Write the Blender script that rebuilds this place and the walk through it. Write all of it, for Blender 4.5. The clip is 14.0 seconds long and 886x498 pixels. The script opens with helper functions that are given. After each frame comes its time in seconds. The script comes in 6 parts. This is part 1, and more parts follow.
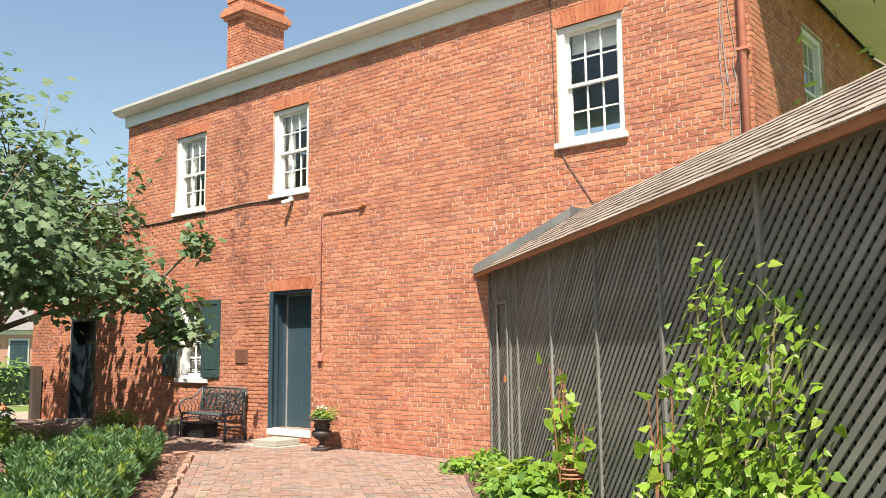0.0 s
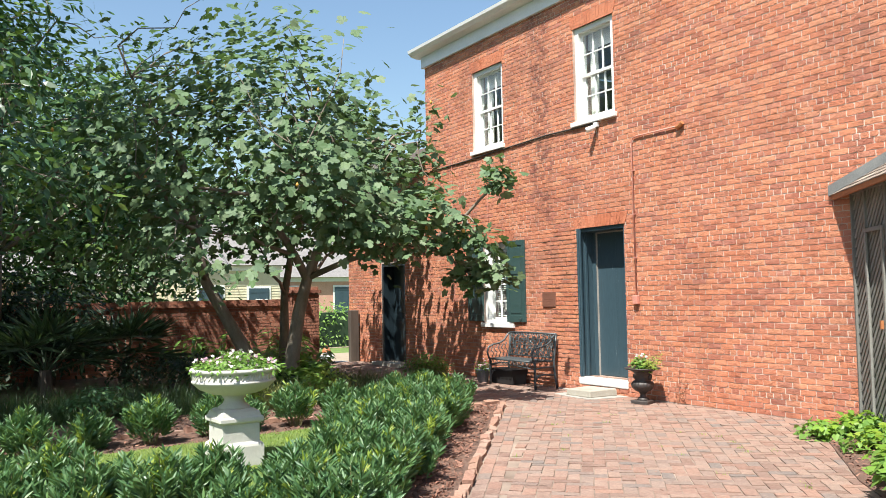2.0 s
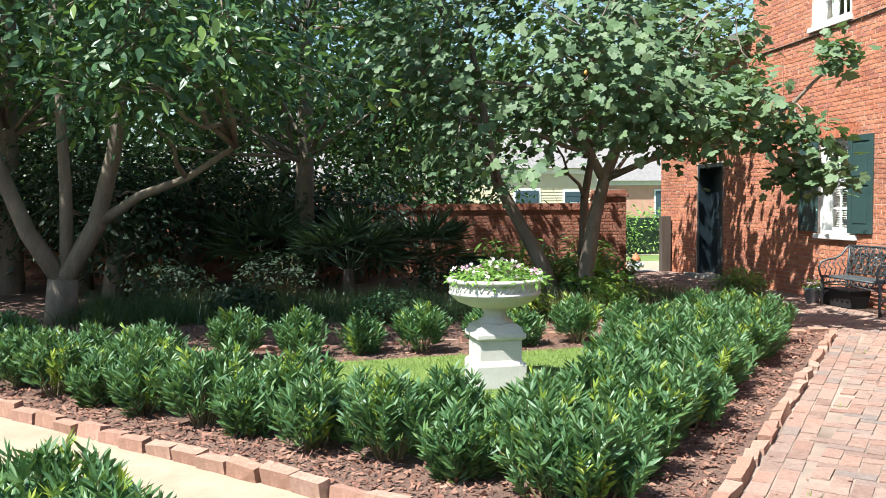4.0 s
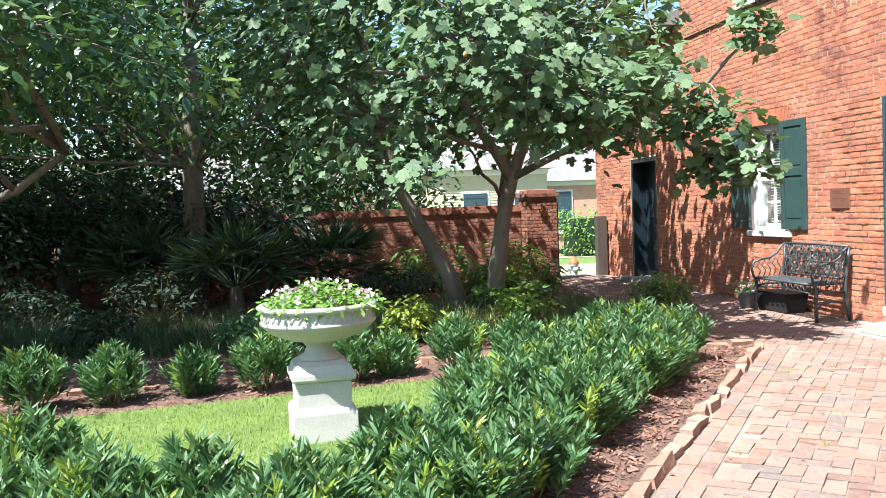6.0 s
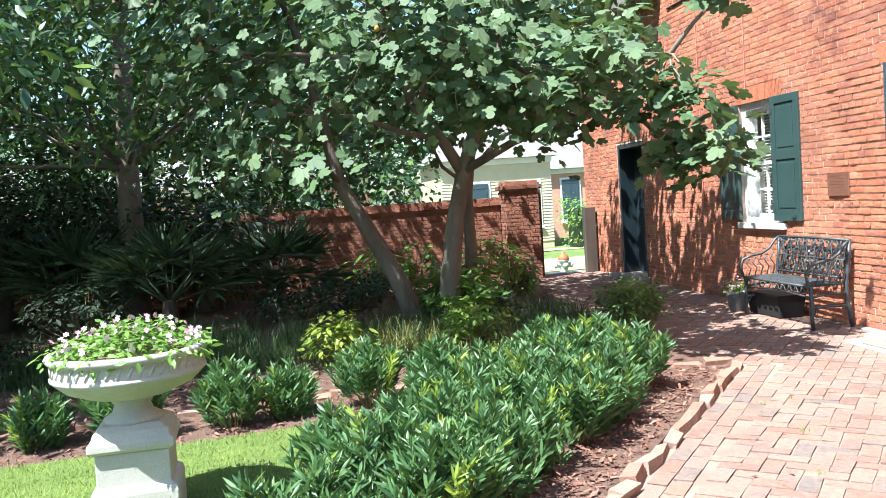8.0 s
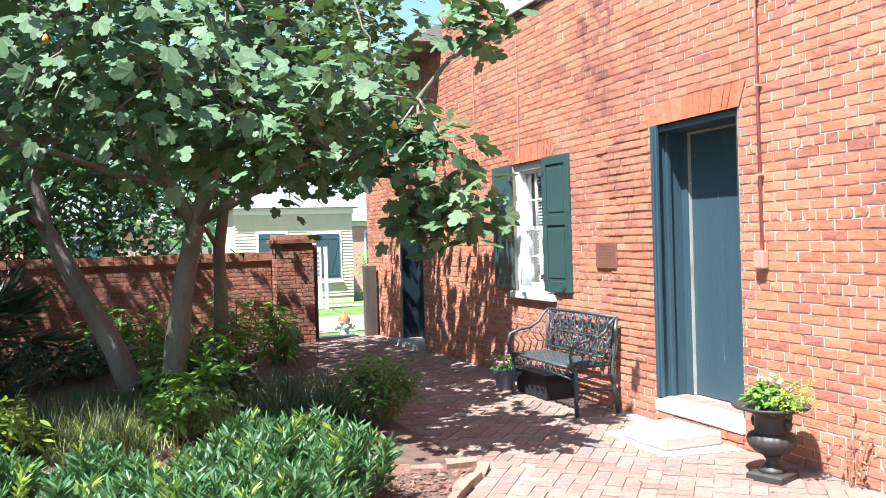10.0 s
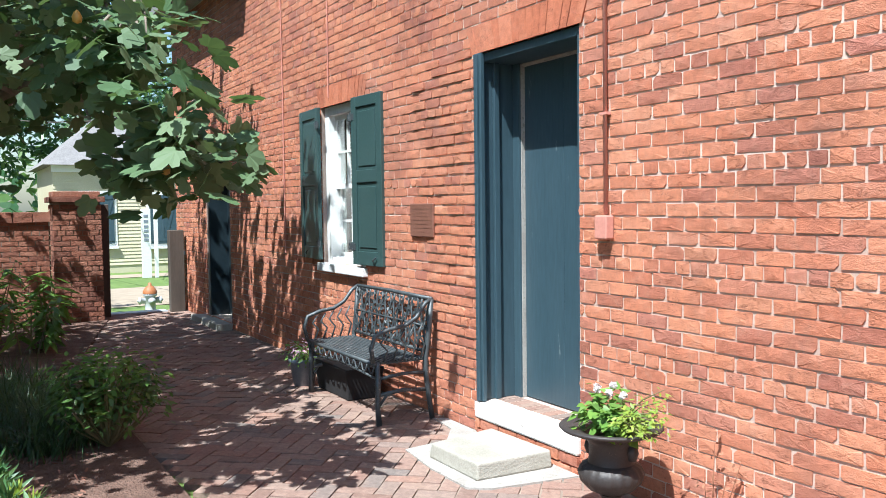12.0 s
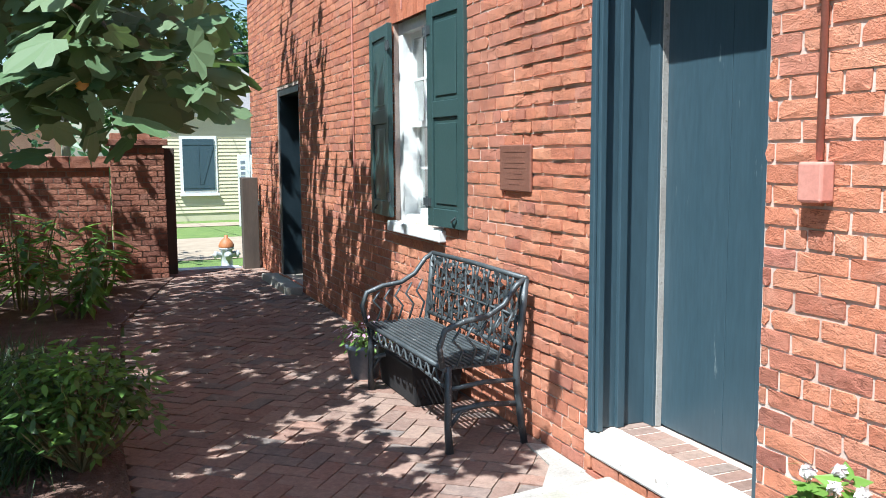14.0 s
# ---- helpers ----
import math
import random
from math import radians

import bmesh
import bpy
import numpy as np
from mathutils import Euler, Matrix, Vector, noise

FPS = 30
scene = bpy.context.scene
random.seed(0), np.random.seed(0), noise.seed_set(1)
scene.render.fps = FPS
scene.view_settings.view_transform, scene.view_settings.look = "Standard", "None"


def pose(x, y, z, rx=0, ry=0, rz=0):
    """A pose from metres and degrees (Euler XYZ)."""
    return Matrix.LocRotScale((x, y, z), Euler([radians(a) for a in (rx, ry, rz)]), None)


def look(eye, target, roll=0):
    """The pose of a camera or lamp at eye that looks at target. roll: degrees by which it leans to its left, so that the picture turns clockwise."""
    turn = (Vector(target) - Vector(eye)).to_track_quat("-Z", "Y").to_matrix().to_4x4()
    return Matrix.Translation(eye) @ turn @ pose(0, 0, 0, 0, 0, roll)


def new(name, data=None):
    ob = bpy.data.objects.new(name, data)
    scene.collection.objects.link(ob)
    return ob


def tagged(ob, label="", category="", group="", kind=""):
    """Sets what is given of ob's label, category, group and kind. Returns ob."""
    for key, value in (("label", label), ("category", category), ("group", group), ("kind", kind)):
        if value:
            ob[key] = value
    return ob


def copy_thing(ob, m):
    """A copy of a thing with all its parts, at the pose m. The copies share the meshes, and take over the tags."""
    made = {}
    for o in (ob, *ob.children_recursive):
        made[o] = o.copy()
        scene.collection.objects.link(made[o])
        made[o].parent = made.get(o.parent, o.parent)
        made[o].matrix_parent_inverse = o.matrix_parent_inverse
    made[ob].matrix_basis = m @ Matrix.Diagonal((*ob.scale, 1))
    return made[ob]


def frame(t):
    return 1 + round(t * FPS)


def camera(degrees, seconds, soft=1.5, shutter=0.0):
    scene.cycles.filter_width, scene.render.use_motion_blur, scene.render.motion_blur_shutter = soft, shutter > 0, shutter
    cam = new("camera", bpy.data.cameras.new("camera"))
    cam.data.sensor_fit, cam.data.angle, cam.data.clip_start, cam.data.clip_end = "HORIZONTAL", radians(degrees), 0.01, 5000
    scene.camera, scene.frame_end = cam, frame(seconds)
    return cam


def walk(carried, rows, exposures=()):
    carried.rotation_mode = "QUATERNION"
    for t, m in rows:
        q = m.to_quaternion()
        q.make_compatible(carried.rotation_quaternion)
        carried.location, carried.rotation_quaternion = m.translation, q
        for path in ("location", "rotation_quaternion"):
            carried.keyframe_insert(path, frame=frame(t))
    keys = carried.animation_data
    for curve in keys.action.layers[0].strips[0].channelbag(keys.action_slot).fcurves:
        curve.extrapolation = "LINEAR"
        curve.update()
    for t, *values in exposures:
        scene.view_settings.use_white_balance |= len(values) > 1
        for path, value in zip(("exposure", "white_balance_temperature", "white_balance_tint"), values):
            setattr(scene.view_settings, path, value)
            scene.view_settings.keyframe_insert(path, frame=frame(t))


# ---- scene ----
cam = camera(55.0, 14.0, soft=0.75)
PATH = [
    (0, (0.507, -0.085, 1.452), (-0.758, 1.446, 1.684), -0.5),
    (0.5, (0.235, 0.068, 1.497), (-1.024, 1.6, 1.759), -1.0),
    (1, (-0.025, 0.314, 1.452), (-1.338, 1.801, 1.706), -1.4),
    (1.5, (-0.297, 0.517, 1.438), (-1.816, 1.809, 1.595), -1.4),
    (2, (-0.632, 0.645, 1.438), (-2.351, 1.661, 1.548), -1.1),
    (2.5, (-0.835, 0.861, 1.417), (-2.67, 1.654, 1.444), -1.0),
    (3, (-0.865, 1.116, 1.41), (-2.816, 1.543, 1.298), 0.3),
    (3.2, (-0.975, 1.164, 1.425), (-2.943, 1.495, 1.29), 0.2),
    (5.3, (-2.318, 2.213, 1.419), (-4.291, 2.53, 1.343), -1.1),
    (5.5, (-2.418, 2.336, 1.42), (-4.385, 2.688, 1.333), -1.8),
    (6, (-2.655, 2.67, 1.403), (-4.619, 3.035, 1.309), -2.2),
    (6.5, (-2.976, 2.926, 1.371), (-4.939, 3.285, 1.237), -2.1),
    (7, (-3.216, 3.165, 1.42), (-5.189, 3.465, 1.291), -3.6),
    (7.2, (-3.32, 3.296, 1.425), (-5.296, 3.584, 1.31), -3.9),
    (9.3, (-4.369, 4.392, 1.514), (-6.32, 4.811, 1.395), -3.4),
    (9.5, (-4.473, 4.499, 1.5), (-6.416, 4.962, 1.391), -3.4),
    (10, (-4.739, 4.742, 1.524), (-6.603, 5.467, 1.505), -1.7),
    (10.5, (-4.997, 5.053, 1.511), (-6.792, 5.934, 1.55), -1.4),
    (11, (-5.304, 5.324, 1.496), (-7.088, 6.228, 1.542), -0.7),
    (11.5, (-5.667, 5.599, 1.481), (-7.41, 6.58, 1.452), -0.8),
    (12, (-5.989, 5.954, 1.457), (-7.718, 6.953, 1.354), -0.7),
    (12.5, (-6.343, 6.197, 1.442), (-8.115, 7.105, 1.249), -0.2),
    (13, (-6.741, 6.419, 1.455), (-8.531, 7.294, 1.277), -0.9),
    (13.5, (-7.088, 6.689, 1.442), (-8.901, 7.516, 1.268), -1.2),
    (14, (-7.402, 6.832, 1.424), (-9.238, 7.593, 1.203), -0.4),
]
EXPOSURE = [(0.0, 1.08, 7000, 9), (0.6, 1.08, 6600, 8), (2.0, 1.10, 6400, 7), (3.0, 1.15, 6300, 6), (5.5, 1.60, 6000, 6), (7.0, 1.62, 5950, 6), (9.5, 1.74, 5700, 6), (11.0, 1.53, 5650, 5), (12.5, 1.12, 5600, 4), (14.0, 1.20, 5600, 4)]
walk(cam, [(t, look(eye, target, roll)) for t, eye, target, roll in PATH], EXPOSURE)

# == world ==
# sun and sky
SUN = Vector((0.33, -0.50, 1.0)).normalized()
world = bpy.data.worlds.new("sky")
scene.world = world
world.use_nodes = True
wn = world.node_tree.nodes
sky = wn.new("ShaderNodeTexSky")
sky.sky_type = "NISHITA"
sky.sun_disc = False
sky.sun_elevation = math.asin(SUN.z)
sky.sun_rotation = math.atan2(SUN.x, SUN.y)
sky.air_density, sky.dust_density, sky.ozone_density = 1.3, 1.2, 3.0
wn["Background"].inputs["Strength"].default_value = 0.082
world.node_tree.links.new(sky.outputs[0], wn["Background"].inputs["Color"])
lamp = bpy.data.lights.new("sun", "SUN")
lamp.energy, lamp.angle, lamp.color = 5.0, radians(0.53), (1.0, 0.95, 0.87)
sun = new("sun", lamp)
sun.matrix_world = look(SUN * 60, (0, 0, 0))

# ---------------------------------------------------------------- mesh tools


class Buf:
    """Vertices and faces gathered for one mesh."""

    def __init__(self):
        self.v, self.f = [], []

    def add(self, verts, faces):
        n = len(self.v)
        self.v.extend(tuple(p) for p in verts)
        self.f.extend(tuple(i + n for i in f) for f in faces)
        return self

    def box(self, lo, hi, m=None, jit=0.0, rnd=None):
        x0, y0, z0 = lo
        x1, y1, z1 = hi
        p = [(x0, y0, z0), (x1, y0, z0), (x1, y1, z0), (x0, y1, z0), (x0, y0, z1), (x1, y0, z1), (x1, y1, z1), (x0, y1, z1)]
        if jit:
            p = [tuple(c + rnd.uniform(-jit, jit) for c in q) for q in p]
        if m is not None:
            p = [m @ Vector(q) for q in p]
        return self.add(p, [(0, 3, 2, 1), (4, 5, 6, 7), (0, 1, 5, 4), (1, 2, 6, 5), (2, 3, 7, 6), (3, 0, 4, 7)])

    def prism(self, pts, z0, z1):
        n = len(pts)
        v = [(x, y, z0) for x, y in pts] + [(x, y, z1) for x, y in pts]
        f = [tuple(reversed(range(n))), tuple(range(n, 2 * n))] + [(i, (i + 1) % n, n + (i + 1) % n, n + i) for i in range(n)]
        return self.add(v, f)

    def tube(self, path, radii, sides=8, closed=True):
        path = [Vector(p) for p in path]
        if not hasattr(radii, "__len__"):
            radii = [radii] * len(path)
        rings, side = [], None
        for i, p in enumerate(path):
            d = (path[min(i + 1, len(path) - 1)] - path[max(i - 1, 0)]).normalized()
            if side is None:
                side = d.cross(Vector((0, 0, 1)) if abs(d.z) < 0.9 else Vector((1, 0, 0))).normalized()
            side = (side - d * side.dot(d)).normalized()
            up = d.cross(side)
            rings += [p + radii[i] * (math.cos(a) * side + math.sin(a) * up) for a in (2 * math.pi * k / sides for k in range(sides))]
        f = []
        for i in range(len(path) - 1):
            for k in range(sides):
                a, b = i * sides + k, i * sides + (k + 1) % sides
                f.append((a, b, b + sides, a + sides))
        if closed:
            f.append(tuple(reversed(range(sides))))
            f.append(tuple(range((len(path) - 1) * sides, len(path) * sides)))
        return self.add(rings, f)

    def lathe(self, profile, sides=32, centre=(0, 0, 0), wave=None):
        cx, cy, cz = centre
        v, f, n = [], [], len(profile)
        for k in range(sides):
            a = 2 * math.pi * k / sides
            for j, (r, z) in enumerate(profile):
                rr = r * (1 + (wave(j, a) if wave else 0))
                v.append((cx + rr * math.cos(a), cy + rr * math.sin(a), cz + z))
        for k in range(sides):
            for j in range(n - 1):
                a, b = k * n + j, ((k + 1) % sides) * n + j
                f.append((a, b, b + 1, a + 1))
        return self.add(v, f)

    def make(self, name, mat, parent=None, smooth=False, label="", mats=None):
        me = bpy.data.meshes.new(name)
        me.from_pydata(self.v, [], self.f)
        me.materials.append(mat)
        if smooth:
            me.polygons.foreach_set("use_smooth", [True] * len(me.polygons))
        me.update()
        ob = new(name, me)
        if parent is not None:
            ob.parent = parent
        if label:
            ob["label"] = label
        return ob


def bevel(ob, width=0.006, segments=2):
    mod = ob.modifiers.new("edge", "BEVEL")
    mod.width, mod.segments, mod.limit_method, mod.angle_limit = width, segments, "ANGLE", radians(40)
    return ob


def thing(name, label, category, at=(0, 0, 0), group="", kind="", rz=0):
    ob = new(name)
    ob.matrix_basis = pose(*at, 0, 0, rz)
    ob.empty_display_size = 0.1
    return tagged(ob, label, category, group, kind)


# ---------------------------------------------------------------- materials


def nodes_of(name):
    m = bpy.data.materials.new(name)
    m.use_nodes = True
    nt = m.node_tree
    return m, nt, nt.nodes["Principled BSDF"]


def tex_noise(nt, scale, detail=4.0, rough=0.55, stretch=None):
    co = nt.nodes.new("ShaderNodeTexCoord")
    n = nt.nodes.new("ShaderNodeTexNoise")
    n.inputs["Scale"].default_value, n.inputs["Detail"].default_value, n.inputs["Roughness"].default_value = scale, detail, rough
    if stretch:
        mp = nt.nodes.new("ShaderNodeMapping")
        mp.inputs["Scale"].default_value = stretch
        nt.links.new(co.outputs["Object"], mp.inputs["Vector"])
        nt.links.new(mp.outputs[0], n.inputs["Vector"])
    else:
        nt.links.new(co.outputs["Object"], n.inputs["Vector"])
    return n.outputs["Fac"]


def ramp(nt, fac, stops):
    r = nt.nodes.new("ShaderNodeValToRGB")
    e = r.color_ramp.elements
    while len(e) < len(stops):
        e.new(0.5)
    for el, (p, c) in zip(e, stops):
        el.position = p
        el.color = (*c, 1) if len(c) == 3 else c
    nt.links.new(fac, r.inputs["Fac"])
    return r.outputs["Color"]


def mixed(nt, fac, a, b, mode="MIX"):
    m = nt.nodes.new("ShaderNodeMix")
    m.data_type, m.blend_type = "RGBA", mode
    for sock, val in ((m.inputs["Factor"], fac), (m.inputs["A"], a), (m.inputs["B"], b)):
        if hasattr(val, "links"):
            nt.links.new(val, sock)
        elif hasattr(val, "__len__"):
            sock.default_value = (*val, 1)
        else:
            sock.default_value = val
    return m.outputs["Result"]


def calc(nt, op, a, b=0.0, c=0.0):
    m = nt.nodes.new("ShaderNodeMath")
    m.operation = op
    for sock, val in zip(m.inputs, (a, b, c)):
        if hasattr(val, "links"):
            nt.links.new(val, sock)
        else:
            sock.default_value = val
    return m.outputs[0]


def bumped(nt, bsdf, height, strength=0.3, distance=0.01):
    b = nt.nodes.new("ShaderNodeBump")
    b.inputs["Strength"].default_value, b.inputs["Distance"].default_value = strength, distance
    nt.links.new(height, b.inputs["Height"])
    nt.links.new(b.outputs[0], bsdf.inputs["Normal"])


def chance(nt):
    """A random number for each piece, joined or single."""
    g = nt.nodes.new("ShaderNodeNewGeometry")
    o = nt.nodes.new("ShaderNodeObjectInfo")
    return calc(nt, "FRACT", calc(nt, "ADD", g.outputs["Random Per Island"], o.outputs["Random"]))


def plain(name, c1, c2, scale=4.0, fine=60.0, rough=0.7, metal=0.0, bump=0.25, dist=0.004, stretch=None, worn=None, worn_at=0.62, piece=0.0):
    """A surface with broad stains, fine grain, relief and wear."""
    m, nt, p = nodes_of(name)
    big = tex_noise(nt, scale, 5, 0.6, stretch)
    small = tex_noise(nt, fine, 3, 0.6, stretch)
    col = mixed(nt, ramp(nt, big, [(0.3, (0, 0, 0)), (0.7, (1, 1, 1))]), c1, c2)
    col = mixed(nt, 0.35, col, ramp(nt, small, [(0.25, (0.35, 0.35, 0.35)), (0.75, (0.72, 0.72, 0.72))]), "OVERLAY")
    if piece:
        col = mixed(nt, piece, col, ramp(nt, chance(nt), [(0.0, (0.25, 0.25, 0.25)), (1.0, (0.8, 0.8, 0.8))]), "OVERLAY")
    if worn:
        w = tex_noise(nt, fine * 0.35, 6, 0.7, stretch)
        col = mixed(nt, ramp(nt, w, [(worn_at, (0, 0, 0)), (worn_at + 0.05, (1, 1, 1))]), col, worn)
    nt.links.new(col, p.inputs["Base Color"])
    p.inputs["Metallic"].default_value = metal
    nt.links.new(ramp(nt, big, [(0.2, (rough - 0.08,) * 3), (0.8, (min(1, rough + 0.08),) * 3)]), p.inputs["Roughness"])
    bumped(nt, p, small, bump, dist)
    return m


def bricky(name, tones, mortar_smear=0.25, stains=True, rough=0.9, flue=False, dust=(0.56, 0.37, 0.28), cracks=0.75):
    """Fired clay: a tone for each brick, mottling, kiln cracks, mortar smears and dark weathering."""
    m, nt, p = nodes_of(name)
    col = ramp(nt, chance(nt), [(i / len(tones), c) for i, c in enumerate(tones)])
    grain = tex_noise(nt, 34, 5, 0.68)
    fine = tex_noise(nt, 170, 3, 0.6)
    col = mixed(nt, 0.6, col, ramp(nt, grain, [(0.25, (0.30, 0.30, 0.30)), (0.75, (0.70, 0.70, 0.70))]), "OVERLAY")
    smear = tex_noise(nt, 9, 6, 0.72)
    col = mixed(nt, calc(nt, "MULTIPLY", ramp(nt, smear, [(0.5, (0, 0, 0)), (0.75, (1, 1, 1))]), mortar_smear), col, dust)
    # short wavy cracks along the bed of the clay
    vein = tex_noise(nt, 9, 4, 0.6, (1.0, 1.0, 3.4))
    where = ramp(nt, tex_noise(nt, 5, 3, 0.6), [(0.47, (0, 0, 0)), (0.56, (1, 1, 1))])
    gap = ramp(nt, calc(nt, "ABSOLUTE", calc(nt, "SUBTRACT", vein, 0.5)), [(0.0, (1, 1, 1)), (0.012, (0, 0, 0))])
    crack = calc(nt, "MULTIPLY", calc(nt, "MULTIPLY", gap, where), cracks)
    col = mixed(nt, crack, col, (0.17, 0.055, 0.035))
    if stains:
        broad = tex_noise(nt, 0.9, 6, 0.68, (1.0, 1.0, 0.75))
        col = mixed(nt, calc(nt, "MULTIPLY", ramp(nt, broad, [(0.53, (0, 0, 0)), (0.68, (1, 1, 1))]), 0.5), col, (0.16, 0.07, 0.055))
        pale = tex_noise(nt, 0.55, 5, 0.6)
        col = mixed(nt, calc(nt, "MULTIPLY", ramp(nt, pale, [(0.45, (0, 0, 0)), (0.7, (1, 1, 1))]), 0.32), col, (0.56, 0.255, 0.165))
    if flue:
        # soot over the old flue between the upper windows
        co = nt.nodes.new("ShaderNodeTexCoord")
        sep = nt.nodes.new("ShaderNodeSeparateXYZ")
        nt.links.new(co.outputs["Object"], sep.inputs[0])
        off = calc(nt, "ABSOLUTE", calc(nt, "ADD", sep.outputs["X"], 11.38))
        band = calc(nt, "MULTIPLY", ramp(nt, off, [(0.16, (1, 1, 1)), (0.34, (0, 0, 0))]), ramp(nt, calc(nt, "MULTIPLY", sep.outputs["Z"], 0.16), [(0.38, (0, 0, 0)), (0.46, (1, 1, 1))]))
        soot = ramp(nt, tex_noise(nt, 6, 4, 0.7), [(0.42, (0, 0, 0)), (0.6, (1, 1, 1))])
        col = mixed(nt, calc(nt, "MULTIPLY", calc(nt, "MULTIPLY", band, soot), 0.75), col, (0.13, 0.05, 0.045))
    nt.links.new(col, p.inputs["Base Color"])
    p.inputs["Roughness"].default_value = rough
    p.inputs["Specular IOR Level"].default_value = 0.25
    height = calc(nt, "SUBTRACT", calc(nt, "ADD", calc(nt, "MULTIPLY", grain, 0.7), calc(nt, "MULTIPLY", fine, 0.5)), calc(nt, "MULTIPLY", crack, 0.5))
    bumped(nt, p, height, 0.85, 0.011)
    return m


def leafy(name, tones, rough=0.45, through_light=0.35, glow=0.3):
    """Leaves: a tone each, a little light coming through."""
    m, nt, p = nodes_of(name)
    col = ramp(nt, chance(nt), [(i / max(1, len(tones) - 1), c) for i, c in enumerate(tones)])
    mot = tex_noise(nt, 3.0, 3)
    col = mixed(nt, 0.35, col, ramp(nt, mot, [(0.3, (0.35, 0.35, 0.35)), (0.7, (0.68, 0.68, 0.68))]), "OVERLAY")
    nt.links.new(col, p.inputs["Base Color"])
    p.inputs["Roughness"].default_value = rough
    tr = nt.nodes.new("ShaderNodeBsdfTranslucent")
    nt.links.new(mixed(nt, glow, col, (0.25, 0.42, 0.04), "MIX"), tr.inputs["Color"])
    ms = nt.nodes.new("ShaderNodeMixShader")
    ms.inputs[0].default_value = through_light
    nt.links.new(p.outputs[0], ms.inputs[1])
    nt.links.new(tr.outputs[0], ms.inputs[2])
    nt.links.new(ms.outputs[0], nt.nodes["Material Output"].inputs["Surface"])
    return m


M = {}
M["brick"] = bricky("brick_red", [(0.50, 0.188, 0.108), (0.43, 0.152, 0.088), (0.55, 0.225, 0.128), (0.39, 0.152, 0.108), (0.57, 0.250, 0.146), (0.48, 0.176, 0.098), (0.34, 0.125, 0.086), (0.52, 0.204, 0.115)], 0.3, flue=True)
M["rubbed"] = bricky("brick_rubbed", [(0.47, 0.16, 0.085), (0.43, 0.135, 0.07), (0.5, 0.18, 0.1)], 0.15)
M["garden_brick"] = bricky("brick_garden_wall", [(0.27, 0.115, 0.075), (0.22, 0.085, 0.055), (0.32, 0.15, 0.10), (0.17, 0.07, 0.05)], 0.3)
M["paver"] = bricky("brick_paver", [(0.275, 0.172, 0.136), (0.24, 0.145, 0.114), (0.30, 0.208, 0.168), (0.20, 0.125, 0.100), (0.26, 0.190, 0.158), (0.295, 0.178, 0.136), (0.18, 0.152, 0.138), (0.285, 0.198, 0.158)], 0.7, False, dust=(0.33, 0.245, 0.20), cracks=0.3)
M["mortar"] = plain("lime_mortar", (0.31, 0.19, 0.145), (0.68, 0.57, 0.49), 0.9, 90, 0.95)
M["sand_joint"] = plain("sand_joint", (0.12, 0.085, 0.065), (0.32, 0.25, 0.20), 1.2, 120, 0.95)
M["white"] = plain("white_paint", (0.74, 0.74, 0.72), (0.66, 0.66, 0.64), 2, 40, 0.45, bump=0.1, worn=(0.5, 0.47, 0.42), worn_at=0.72)
M["teal"] = plain("teal_paint", (0.034, 0.062, 0.080), (0.046, 0.078, 0.098), 2.5, 50, 0.42, bump=0.2, stretch=(1, 1, 0.15), worn=(0.15, 0.19, 0.2), worn_at=0.655)
M["shutter"] = plain("shutter_green_paint", (0.030, 0.060, 0.058), (0.040, 0.075, 0.073), 3, 60, 0.4, bump=0.15, worn=(0.13, 0.18, 0.16), worn_at=0.7)
M["kerb"] = bricky("brick_kerb", [(0.34, 0.20, 0.15), (0.28, 0.155, 0.115), (0.38, 0.26, 0.205), (0.31, 0.18, 0.13)], 0.5, False)
M["apron"] = plain("old_mortar_apron", (0.26, 0.235, 0.21), (0.37, 0.35, 0.32), 5, 80, 0.95, bump=0.6, worn=(0.22, 0.2, 0.17), worn_at=0.6)
# darkened teal: the annex door's shade is put into its paint
M["shaded_teal"] = plain("shaded_door_paint", (0.012, 0.021, 0.028), (0.018, 0.03, 0.038), 3, 50, 0.4)
M["stone"] = plain("limestone", (0.28, 0.26, 0.215), (0.37, 0.345, 0.295), 5, 70, 0.85, bump=0.5, dist=0.01, worn=(0.35, 0.31, 0.25), worn_at=0.64)
M["concrete"] = plain("cast_stone", (0.46, 0.44, 0.40), (0.54, 0.52, 0.48), 6, 110, 0.85, bump=0.4, worn=(0.45, 0.43, 0.36), worn_at=0.66)
M["iron"] = plain("painted_iron", (0.05, 0.058, 0.063), (0.085, 0.097, 0.103), 9, 80, 0.5, 0.3, bump=0.4, worn=(0.22, 0.23, 0.23), worn_at=0.6)
M["black_iron"] = plain("black_cast_iron", (0.035, 0.03, 0.03), (0.06, 0.05, 0.045), 6, 90, 0.55, 0.2, bump=0.4, worn=(0.13, 0.09, 0.07), worn_at=0.64)
M["lattice"] = plain("lattice_grey_paint", (0.155, 0.155, 0.140), (0.22, 0.215, 0.195), 3, 70, 0.75, bump=0.35, stretch=(1, 1, 1), piece=0.4, worn=(0.17, 0.17, 0.16), worn_at=0.66)
# near-black colour in place of the shade inside shed and house
M["inside_shade"] = plain("interior_shade", (0.012, 0.013, 0.013), (0.02, 0.02, 0.02), 3, 40, 0.9)
M["shingle"] = plain("weathered_wood_shingle", (0.19, 0.15, 0.12), (0.29, 0.24, 0.20), 4, 90, 0.9, bump=0.5, stretch=(1, 1, 1), piece=0.55)
